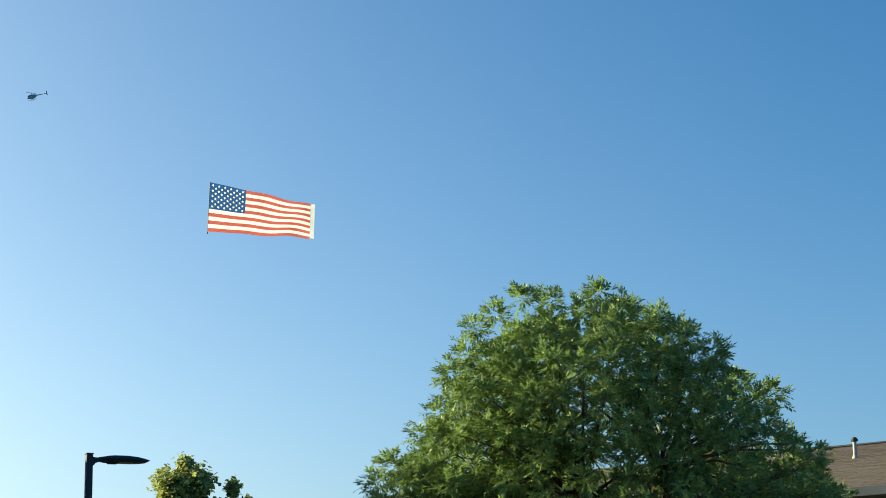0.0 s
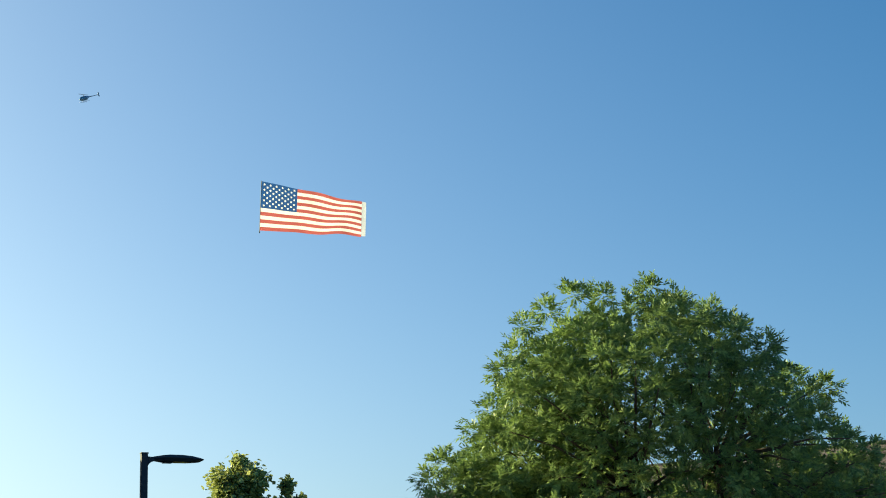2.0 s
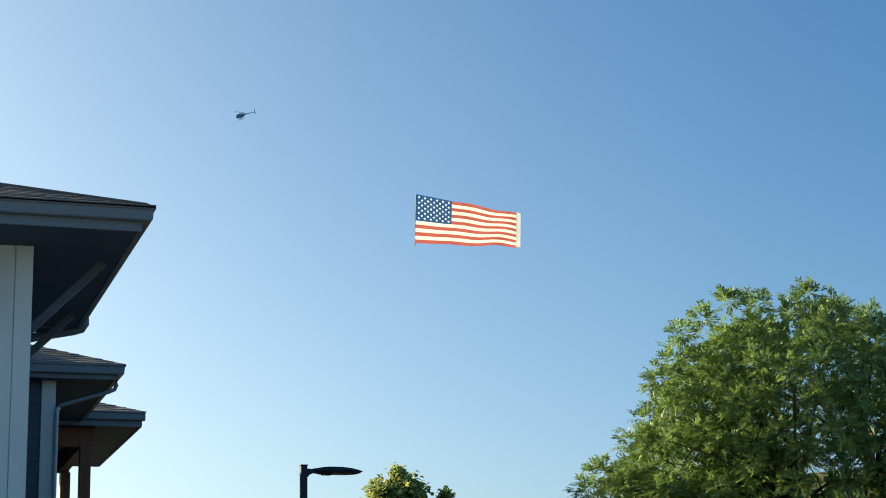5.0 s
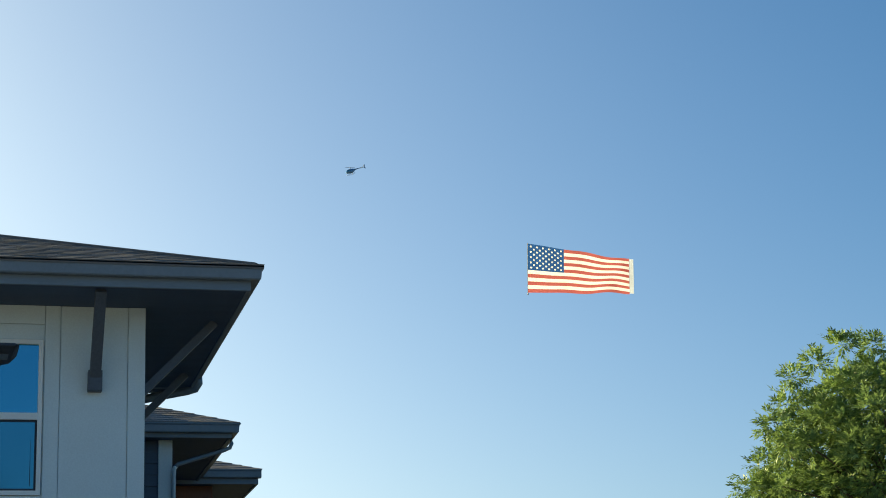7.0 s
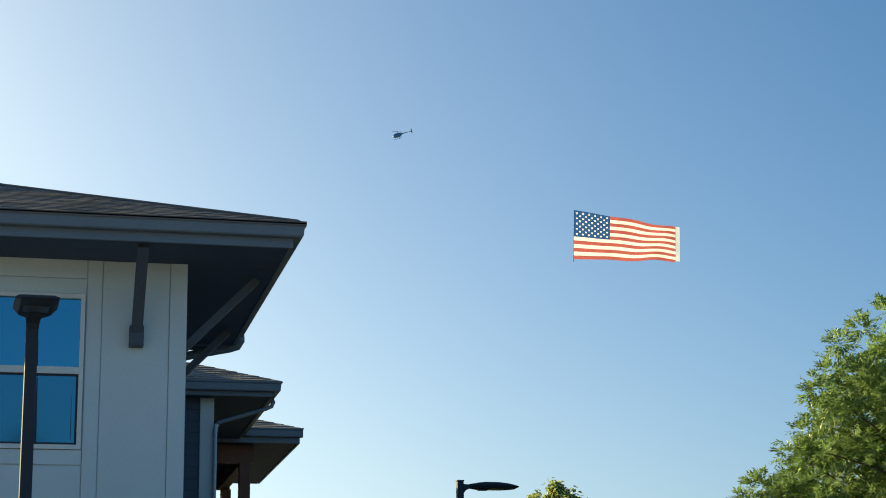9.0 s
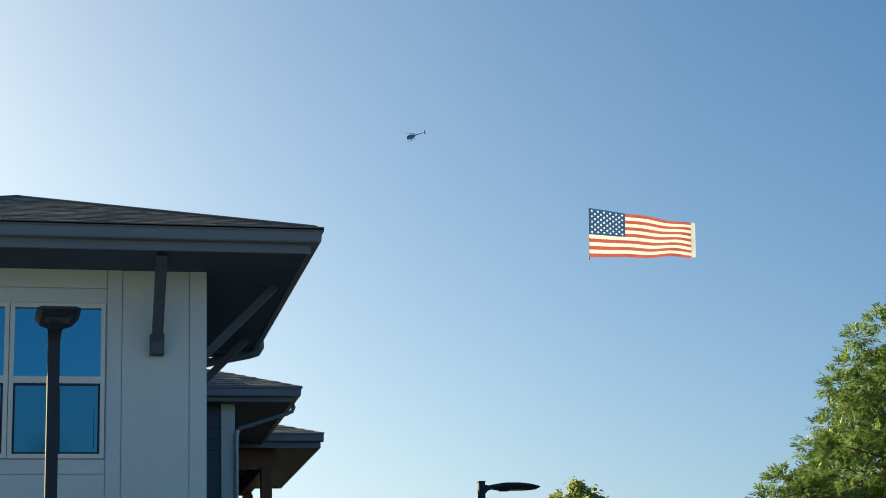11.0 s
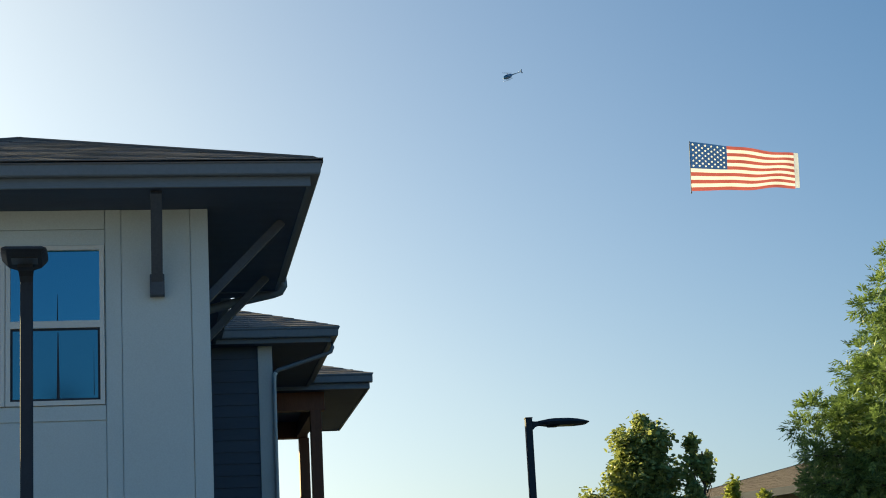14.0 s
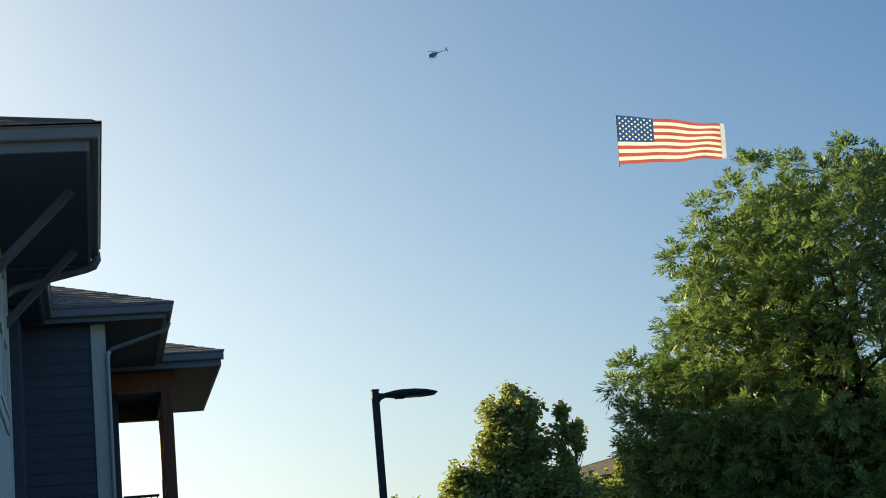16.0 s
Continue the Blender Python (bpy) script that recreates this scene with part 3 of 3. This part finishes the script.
def broad(vs, fs, p, d, s, n, size, rnd):
    """One broad pointed leaf, folded along its rib."""
    w = size * 0.42
    fold = n * size * 0.12
    i = len(vs)
    vs += [p, p + d * size * 0.35 + s * w + fold, p + d * size * 0.75 + s * w * 0.55 + fold, p + d * size, p + d * size * 0.75 - s * w * 0.55 + fold, p + d * size * 0.35 - s * w + fold]
    fs += [(i, i + 1, i + 2, i + 3), (i, i + 3, i + 4, i + 5)]


def limb(parent, a, b, r0, r1, rnd, name="limb"):
    a, b = Vector(a), Vector(b)
    pts = [a.lerp(b, t) + Vector((rnd.gauss(0, 0.05), rnd.gauss(0, 0.05), math.sin(t * math.pi) * 0.12)) * (0 < t < 1) for t in (0, 0.33, 0.66, 1)]
    return part(name, tube(pts, [r0, r0 * 0.75, (r0 + r1) / 2 * 0.8, r1], 6), BARK, parent, smooth=True)


# clumps that stand out of the crown's outline: x, y, z
TIPS = [
    (7.57, -0.57, 6.06),
    (8.15, -0.14, 6.16),
    (8.67, -0.38, 6.24),
    (9.21, -0.06, 6.11),
    (9.66, -0.02, 6.10),
    (9.47, -0.81, 5.71),
    (9.85, -0.88, 5.54),
    (10.97, 0.27, 5.43),
    (10.87, -0.54, 5.14),
    (10.68, -0.57, 4.79),
    (11.78, 0.49, 4.74),
    (11.59, -0.24, 4.22),
    (7.62, 0.27, 6.05),
    (7.13, -0.23, 5.74),
    (7.09, -0.01, 5.49),
    (6.59, -0.69, 5.13),
    (7.05, -0.01, 4.93),
    (6.85, 0.32, 4.57),
    (6.10, -0.17, 4.18),
    (6.07, 0.14, 4.03),
    (6.05, -0.15, 3.70),
    (6.02, -0.20, 3.40),
    (6.05, -0.10, 3.10),
    (6.32, 0.10, 2.95),
    (11.72, 0.2, 4.28),
    (12.1, 0.2, 4.1),
    (12.3, 0.2, 4.0),
    (11.85, 0.1, 3.8),
]


def big_tree():
    rnd = random.Random(11)
    C = Vector((8.85, -0.15, 0))
    tree = thing("tree", (C.x, C.y, 0), "broad leafy tree with narrow green compound leaves, sunlit on one side", "tree")
    def local(p):
        return Vector(p) - C
    part("trunk", tube([(0, 0, -0.1), (0.03, 0, 0.6), (-0.02, 0.04, 1.4), (0.02, 0.0, 2.0)], [0.2, 0.15, 0.13, 0.12], 10), BARK, tree, smooth=True)
    def lean(p):
        """The upper crown leans out over the open lot."""
        return p + (Vector((-10.66, -18.56, 1.6)) - p) * 0.04 * min(1, max(0, (p.z - 3.9) / 1.4))
    clumps = []
    for t in TIPS:
        wide = rnd.uniform(0.18, 0.23)
        tip, core = lean(local(t) - Vector((0, 0, 0.05))), Vector((0, 0, 3.6))
        clumps.append((tip, wide * 0.9))
        for f in (0.12, 0.24, 0.38):
            clumps.append((tip.lerp(core, f) + Vector((rnd.gauss(0, 0.07), rnd.gauss(0, 0.07), rnd.gauss(0, 0.07))), wide * (1 + f)))
    # the rest of the crown, spread evenly with small gaps between
    tries, cells = 0, {}
    while len(clumps) < 1400 and tries < 60000:
        tries += 1
        z = rnd.uniform(1.7, 6.1)
        w = (3.05 * math.sqrt(max(0, 1 - ((z - 3.3) / 2.82) ** 2)) if z > 3.3 else 3.05) - 0.36
        if w < 0.25:
            continue
        a, q = rnd.uniform(0, 2 * math.pi), math.sqrt(rnd.uniform(0.12, 1.0))
        wide = 0.97 if math.cos(a) > 0 and z < 4.6 else 1.0 if z < 3.9 else 0.93
        p = Vector((math.cos(a) * w * q * wide, math.sin(a) * w * q * 0.92, z))
        if p.x > 0.4 and z > 4.3 and q > 0.86 or rnd.random() < 0.1:
            continue
        key = tuple(int(math.floor(v / 0.5)) for v in p)
        close = [c for dx in (-1, 0, 1) for dy in (-1, 0, 1) for dz in (-1, 0, 1) for c in cells.get((key[0] + dx, key[1] + dy, key[2] + dz), ())]
        if any((p - c).length < (0.25 if z < 3.4 else 0.3 if p.x < 0.1 else 0.335) for c in close):
            continue
        cells.setdefault(key, []).append(p)
        clumps.append((lean(p), rnd.uniform(0.12, 0.24)))
    # each clump is a tuft: compound leaves fanning out of a twig's end
    vs, fs = [], []
    for k, (c, r) in enumerate(clumps):
        out = Vector((c.x, c.y, (c.z - 3.0) * 0.9)).normalized() * 0.55
        lush = 64 if c.z < 3.5 else 44 if c.x < -0.2 else 36
        if k < 4 * len(TIPS) and c.z > 3.5:
            lush = 62
        for _ in range(int(lush * (0.65 + r))):
            o = Vector((rnd.gauss(0, 1), rnd.gauss(0, 1), rnd.gauss(0, 0.8))).normalized() * r * rnd.uniform(0.05, 0.7)
            d, s, n = basis(rnd, 0.2, out + o.normalized() * 1.5)
            pinnate(vs, fs, c + o, d, s, n, rnd.uniform(0.09, 0.15), rnd)
    leaf_mesh("crown", (vs, fs), LEAF, tree, "dense crown of narrow green leaflets with gaps")
    fork = Vector((0.02, 0, 1.95))
    mains = []
    for k in range(7):
        a = k * 0.9 + 0.3
        m = Vector((math.cos(a) * 0.95, math.sin(a) * 0.9, 3.3 + 0.35 * (k % 3)))
        limb(tree, fork, m, 0.075, 0.04, rnd)
        mains.append(m)
    for c, r in clumps:
        if 2.6 < c.z < 5.2 and rnd.random() < 0.3:
            m = min(mains, key=lambda q: (q - c).length)
            limb(tree, m, c, 0.026, 0.007, rnd, "branch")
    return tree


big_tree()


def small_tree(x, y, lobes, trunk_top, size, per, seed, label, mat):
    """A young tree: lobes are (dx, dy, z base, z top, radius at base, radius at top)."""
    rnd = random.Random(seed)
    t = thing("tree", (x, y, 0), label, "tree", "young trees by the lot")
    part("trunk", tube([(0, 0, -0.1), (0.01, 0.01, 1.2), (0, 0, 2.4), (0.02, 0, trunk_top)], [0.09, 0.07, 0.05, 0.015], 8), BARK, t, smooth=True)
    vs, fs = [], []
    for dx, dy, z0, z1, r0, r1 in lobes:
        n = int(per * (z1 - z0) * (r0 + r1) / 1.2)
        knots = []
        for k in range(max(8, n // 24)):
            u = rnd.random() ** 1.15
            z = z0 + (z1 - z0) * u
            r = (r0 + (r1 - r0) * u) * (0.9 + 0.25 * math.sin(z * 9 + dx * 5))
            a, q = rnd.uniform(0, 2 * math.pi), math.sqrt(rnd.uniform(0.1, 1))
            knots.append((Vector((dx + math.cos(a) * r * q, dy + math.sin(a) * r * q, z)), rnd.uniform(0.09, 0.17) * (0.6 if r0 < 0.2 else 1)))
        for k, (c, r) in enumerate(knots):
            stem = Vector((dx * 0.6, dy * 0.6, max(1.6, c.z - 0.55)))
            if k % 2 == 0:
                limb(t, stem, c, 0.014, 0.004, rnd, "branch")
            out = Vector((c.x - dx, c.y - dy, 0.1)).normalized()
            for _ in range(56):
                o = Vector((rnd.gauss(0, 1), rnd.gauss(0, 1), rnd.gauss(0, 1.1))) * r * 0.62
                d, s, nn = basis(rnd, -0.25, out * 0.5)
                broad(vs, fs, c + o, d, s, nn, size * rnd.uniform(0.7, 1.2), rnd)
    leaf_mesh("crown", (vs, fs), mat, t, "")
    return t


small_tree(8.45, 15.2, [(-0.06, 0, 4.3, 5.9, 0.76, 0.42), (0.0, 0, 5.7, 6.12, 0.38, 0.1), (-0.95, -0.1, 3.4, 4.75, 0.75, 0.35), (0.3, 0, 2.2, 4.5, 1.3, 1.1)], 5.9, 0.105, 2900, 21,
           "young broad-leaved tree with a pointed green crown", LEAF_B)
small_tree(9.45, 14.9, [(-0.17, 0, 4.5, 5.72, 0.13, 0.03), (0.09, 0, 4.95, 5.5, 0.04, 0.04), (-0.17, 0, 3.6, 4.6, 0.19, 0.12), (-0.17, 0, 2.3, 3.9, 0.4, 0.2)], 5.5, 0.105, 2900, 22,
           "slender young tree with two leafy leaders", LEAF_B)
small_tree(14.06, 27.5, [(0, 0, 5.49, 6.14, 0.2, 0.05), (-0.15, 0, 4.64, 5.54, 0.45, 0.2), (-0.3, 0, 2.4, 5.24, 1.0, 0.6)], 5.94, 0.12, 1700, 23, "small yellow-green young tree", LEAF_Y)
small_tree(14.85, 27.5, [(0, 0, 5.43, 5.93, 0.12, 0.04), (0.1, 0, 4.73, 5.43, 0.24, 0.12), (0.1, 0, 2.4, 5.03, 0.8, 0.4)], 5.73, 0.12, 1700, 24, "small yellow-green young tree with a thin top", LEAF_Y)
small_tree(7.9, 24.5, [(-0.5, 0, 4.2, 5.0, 0.12, 0.1), (-0.25, 0, 4.2, 5.05, 0.12, 0.1), (0.05, 0, 4.2, 5.02, 0.1, 0.08), (0.38, 0, 4.2, 5.02, 0.12, 0.1), (0, 0, 2.2, 4.5, 1.0, 0.6)], 4.9, 0.1, 2400, 25, "young broad-leaved tree farther off, with thin upright shoots", LEAF_B)


def tall_shrub():
    rnd = random.Random(41)
    s = thing("shrub", (-0.87, -1.6, 0), "tall slim shrub with spiky blue-green leaves beside the wall", "shrub")
    part("stem", tube([(0, 0, -0.05), (0.02, 0, 1.2), (-0.01, 0.01, 3.0)], [0.035, 0.025, 0.008], 6), BARK, s, smooth=True)
    vs, fs = [], []
    for k in range(300):
        z = 0.5 + 2.64 * rnd.random()
        w = 0.2 * (1 - (z / 3.3) ** 2) + 0.03
        a = rnd.uniform(0, 2 * math.pi)
        c = Vector((math.cos(a) * w * rnd.random(), math.sin(a) * w * rnd.random(), z))
        d, t, n = basis(rnd, 0.9, Vector((math.cos(a) * 0.5, math.sin(a) * 0.5, 0.3)))
        broad(vs, fs, c, d, t * 0.24, n, rnd.uniform(0.1, 0.16), rnd)
    leaf_mesh("crown", (vs, fs), LEAF, s, "")


tall_shrub()


# ---------------------------------------------------------------- building across the lot
def far_building():
    E0, D, N = Vector((14.2, 36.0, 6.4)), Vector((0.529, -0.849, 0)), Vector((0.849, 0.529, 0))
    RUN, RISE, LEN = 14.5, 2.96, 34.0
    h = thing("long_building", E0 * Vector((1, 1, 0)), "long low building with a brown shingle gable roof", "building")
    def P(u, w, z):
        p = D * u + N * w
        return Vector((p.x, p.y, z))
    bm = bmesh.new()
    v = [bm.verts.new(p) for p in (P(0, 0, 6.4), P(LEN, 0, 6.4), P(LEN, RUN, 6.4 + RISE), P(0, RUN, 6.4 + RISE), P(LEN, RUN * 2, 6.4), P(0, RUN * 2, 6.4))]
    bm.faces.new((v[0], v[1], v[2], v[3]))
    bm.faces.new((v[3], v[2], v[4], v[5]))
    bmesh.ops.solidify(bm, geom=list(bm.faces), thickness=0.12)
    roof = part("roof", bm, SHINGLE_TAN, h, "sun-raked tan-brown shingle roof")
    shingle_field(roof, P(0, 0, 6.41), P(LEN, 0, 6.41), P(LEN, RUN, 6.41 + RISE), P(0, RUN, 6.41 + RISE), 60, 0.5, SHINGLE_TAN)
    part("ridge_cap", bar(P(0, RUN, 6.43 + RISE), P(LEN, RUN, 6.43 + RISE), 0.35, 0.05), BRACE, roof, "dark ridge vent")
    part("rake_board", bar(P(-0.03, 0, 6.33), P(-0.03, RUN, 6.33 + RISE), 0.04, 0.2), BRACE, roof, "dark rake board")
    bm = bmesh.new()
    pts = [P(0.6, 0.7, 0), P(LEN - 0.6, 0.7, 0), P(LEN - 0.6, RUN * 2 - 0.7, 0), P(0.6, RUN * 2 - 0.7, 0)]
    lo = [bm.verts.new(p) for p in pts]
    hi = [bm.verts.new(p + Vector((0, 0, 6.35))) for p in pts]
    for i in range(4):
        bm.faces.new((lo[i], lo[(i + 1) % 4], hi[(i + 1) % 4], hi[i]))
    g0, g1 = bm.verts.new(P(0.6, RUN, 6.2 + RISE)), bm.verts.new(P(LEN - 0.6, RUN, 6.2 + RISE))
    bm.faces.new((hi[3], hi[0], g0))
    bm.faces.new((hi[1], hi[2], g1))
    bmesh.ops.recalc_face_normals(bm, faces=bm.faces)
    part("wall", bm, BEIGE, h, "beige stucco wall")
    part("fascia", bar(P(0, -0.02, 6.3), P(LEN, -0.02, 6.3), 0.05, 0.22), BRACE, h, "dark eave fascia")
    for x, y, z, tall in ((31.68, 25.37, 8.28, 0.52), (20.1, 36.79, 7.51, 0.3), (20.43, 36.59, 7.54, 0.3)):
        o = Vector((x - E0.x, y - E0.y, z))
        pipe = part("vent_pipe", tube([o - Vector((0, 0, 0.1)), o + Vector((0, 0, tall))], [0.06, 0.055], 10), PVC, h, "pale vent pipe", smooth=True)
        part("flashing", tube([o - Vector((0, 0, 0.06)), o + Vector((0, 0, 0.09))], [0.13, 0.07], 10), PVC, pipe)
        part("vent_cap", tube([o + Vector((0, 0, tall - 0.02)), o + Vector((0, 0, tall + 0.03)), o + Vector((0, 0, tall + 0.1))], [0.1, 0.11, 0.06], 10), POLE, pipe, "dark vent cap")


far_building()


# ---------------------------------------------------------------- flag and helicopter in the sky
def flag():
    TL, TR, BL, BR = Vector((192.4, 598.1, 184.7)), Vector((238.5, 615.0, 184.7)), Vector((193.1, 602.7, 167.6)), Vector((238.8, 617.3, 172.3))
    f = thing("flag", (TL + TR + BL + BR) / 4, "huge stars and stripes flag flying in the sky, edge rippling", "flag")
    o = f.location.copy()
    toward = Vector((-0.33, -0.91, -0.26)).normalized()
    def S(u, v):
        p = TL.lerp(TR, u).lerp(BL.lerp(BR, u), v)
        rip = math.sin(u * 13 + v * 2.2) * 0.5 + math.sin(u * 27 - v * 4 + 1) * 0.28
        p = p + toward * rip * 1.7 * (0.12 + u)
        p.z += 0.35 * math.sin(u * 15 + v * 3) * u + (0.45 * math.sin(u * 9 + 0.6) * u * (v - 0.3))
        return p - o
    def sheet(u0, u1, v0, v1, nu, nv, lift=0.0):
        bm = bmesh.new()
        g = [[bm.verts.new(S(u0 + (u1 - u0) * i / nu, v0 + (v1 - v0) * j / nv) + toward * lift) for i in range(nu + 1)] for j in range(nv + 1)]
        for j in range(nv):
            for i in range(nu):
                bm.faces.new((g[j][i], g[j + 1][i], g[j + 1][i + 1], g[j][i + 1]))
        return bm
    CW, CH = 0.335, 7 / 13
    for k in range(13):
        u0 = CW if k < 7 else 0.0
        part("stripe", sheet(u0, 0.965, k / 13, (k + 1) / 13, 44, 3), FLAG_RED if k % 2 == 0 else FLAG_WHITE, f, "faded red stripe" if k % 2 == 0 else "white stripe", smooth=True)
    NU, NV, R = 108, 72, 0.42
    stars = [(CW * ((col + 0.5) / 6 if row % 2 == 0 else (col + 1) / 6), CH * (row + 1) / 10) for row in range(9) for col in range(6 if row % 2 == 0 else 5)]
    cells = {}
    for i in range(NU):
        for j in range(NV):
            u, v = CW * (i + 0.5) / NU, CH * (j + 0.5) / NV
            su, sv = min(stars, key=lambda s: (s[0] - u) ** 2 * 7 + (s[1] - v) ** 2)
            dx, dy = (u - su) * 42, (v - sv) * 17
            ang = (math.atan2(dx, -dy) + math.pi / 5) % (2 * math.pi / 5) - math.pi / 5
            inside = math.hypot(dx, dy) < R * (1.0 - 0.5 * abs(ang) / (math.pi / 5))
            cells.setdefault((su, sv) if inside else None, []).append((i, j))
    def patch(quads):
        bm = bmesh.new()
        at = {}
        for i, j in quads:
            for k in ((i, j), (i, j + 1), (i + 1, j + 1), (i + 1, j)):
                if k not in at:
                    at[k] = bm.verts.new(S(CW * k[0] / NU, CH * k[1] / NV))
            bm.faces.new([at[k] for k in ((i, j), (i, j + 1), (i + 1, j + 1), (i + 1, j))])
        return bm
    canton = part("canton", patch(cells.pop(None)), FLAG_BLUE, f, "blue canton with white stars", smooth=True)
    for quads in cells.values():
        part("star", patch(quads), FLAG_WHITE, canton, smooth=True)
    part("fringe", sheet(0.967, 1.008, 0, 0.97, 4, 16), FRINGE, f, "pale netting along the trailing edge", smooth=True)
    part("leading_edge", tube([S(-0.002, -0.01), S(-0.002, 0.5), S(-0.002, 1.01)], [0.12, 0.12, 0.12], 6), HELI_DARK, f, "dark leading edge cable")
    part("weight", tube([S(-0.002, 1.01), S(-0.002, 1.03), S(-0.002, 1.05)], [0.14, 0.28, 0.14], 8), HELI_DARK, f, "small weight under the leading edge")


flag()


def helicopter():
    at = Vector((135.0, 631.9, 220.5))
    h = thing("helicopter", at, "small helicopter flying with its nose down, haze mixed into its blue", "helicopter")
    def lathe(stations, sides=14):
        bm = bmesh.new()
        rings = [[bm.verts.new((x, math.cos(2 * math.pi * k / sides) * w, zc + math.sin(2 * math.pi * k / sides) * t)) for k in range(sides)] for x, w, t, zc in stations]
        for r0, r1 in zip(rings, rings[1:]):
            for k in range(sides):
                bm.faces.new((r0[k], r0[(k + 1) % sides], r1[(k + 1) % sides], r1[k]))
        bm.faces.new(rings[0][::-1])
        bm.faces.new(rings[-1])
        bmesh.ops.recalc_face_normals(bm, faces=bm.faces)
        return bm
    part("fuselage", lathe([(2.3, 0.05, 0.05, -0.25), (2.1, 0.4, 0.35, -0.2), (1.5, 0.68, 0.68, -0.05), (0.5, 0.75, 0.85, 0.0), (-0.6, 0.68, 0.8, 0.05), (-1.5, 0.4, 0.48, 0.2), (-2.0, 0.2, 0.24, 0.28)]), HELI, h, smooth=True)
    part("canopy", lathe([(2.18, 0.2, 0.18, -0.05), (1.75, 0.58, 0.5, 0.1), (1.1, 0.72, 0.62, 0.2), (0.7, 0.74, 0.6, 0.22)]), GLASS, h, "tinted canopy", smooth=True)
    part("tail_boom", lathe([(-1.9, 0.2, 0.22, 0.28), (-4.0, 0.13, 0.14, 0.38), (-6.2, 0.08, 0.09, 0.48)], 10), HELI, h, smooth=True)
    part("tail_fin", prism([(-5.7, 0.35), (-6.3, 0.35), (-6.75, 1.35), (-6.3, 1.35)], -0.05, 0.05), HELI, h)
    part("tail_fin", prism([(-5.8, 0.5), (-6.2, 0.5), (-6.5, -0.2), (-6.25, -0.2)], -0.05, 0.05), HELI, h)
    part("stabiliser", boxed((-5.0, -0.9, 0.4), (-4.55, 0.9, 0.46), 0.02), HELI, h)
    part("mast", tube([(0, 0, 0.7), (0, 0, 1.45)], [0.14, 0.09], 8), HELI_DARK, h)
    for s in (0, 1):
        bm = boxed((0.1, -0.13, 1.4), (4.9, 0.13, 1.46), 0.01)
        bmesh.ops.rotate(bm, verts=bm.verts, cent=(0, 0, 0), matrix=Matrix.Rotation(radians(38 + 180 * s), 3, 'Z'))
        part("rotor_blade", bm, HELI_DARK, h)
    for s in (0, 1):
        bm = boxed((-6.3, 0.1, 0.45), (-6.2, 0.13, 1.25))
        bmesh.ops.rotate(bm, verts=bm.verts, cent=(-6.25, 0.1, 0.48), matrix=Matrix.Rotation(radians(20 + 180 * s), 3, 'Y'))
        part("tail_rotor_blade", bm, HELI_DARK, h)
    for s in (-1, 1):
        part("skid", tube([(1.9, s * 0.9, -1.1), (1.5, s * 0.9, -1.22), (-1.2, s * 0.9, -1.22)], [0.05, 0.05, 0.05], 6), HELI_DARK, h)
        for x in (1.0, -0.7):
            part("skid_strut", tube([(x, s * 0.45, -0.6), (x, s * 0.9, -1.22)], [0.045, 0.045], 6), HELI_DARK, h)
    way = Vector((-0.84, -0.25, -0.31)).normalized()
    h.rotation_mode = 'QUATERNION'
    side = Vector((0, 0, 1)).cross(way).normalized()
    h.rotation_quaternion = Matrix((way, side, way.cross(side))).transposed().to_quaternion()


helicopter()
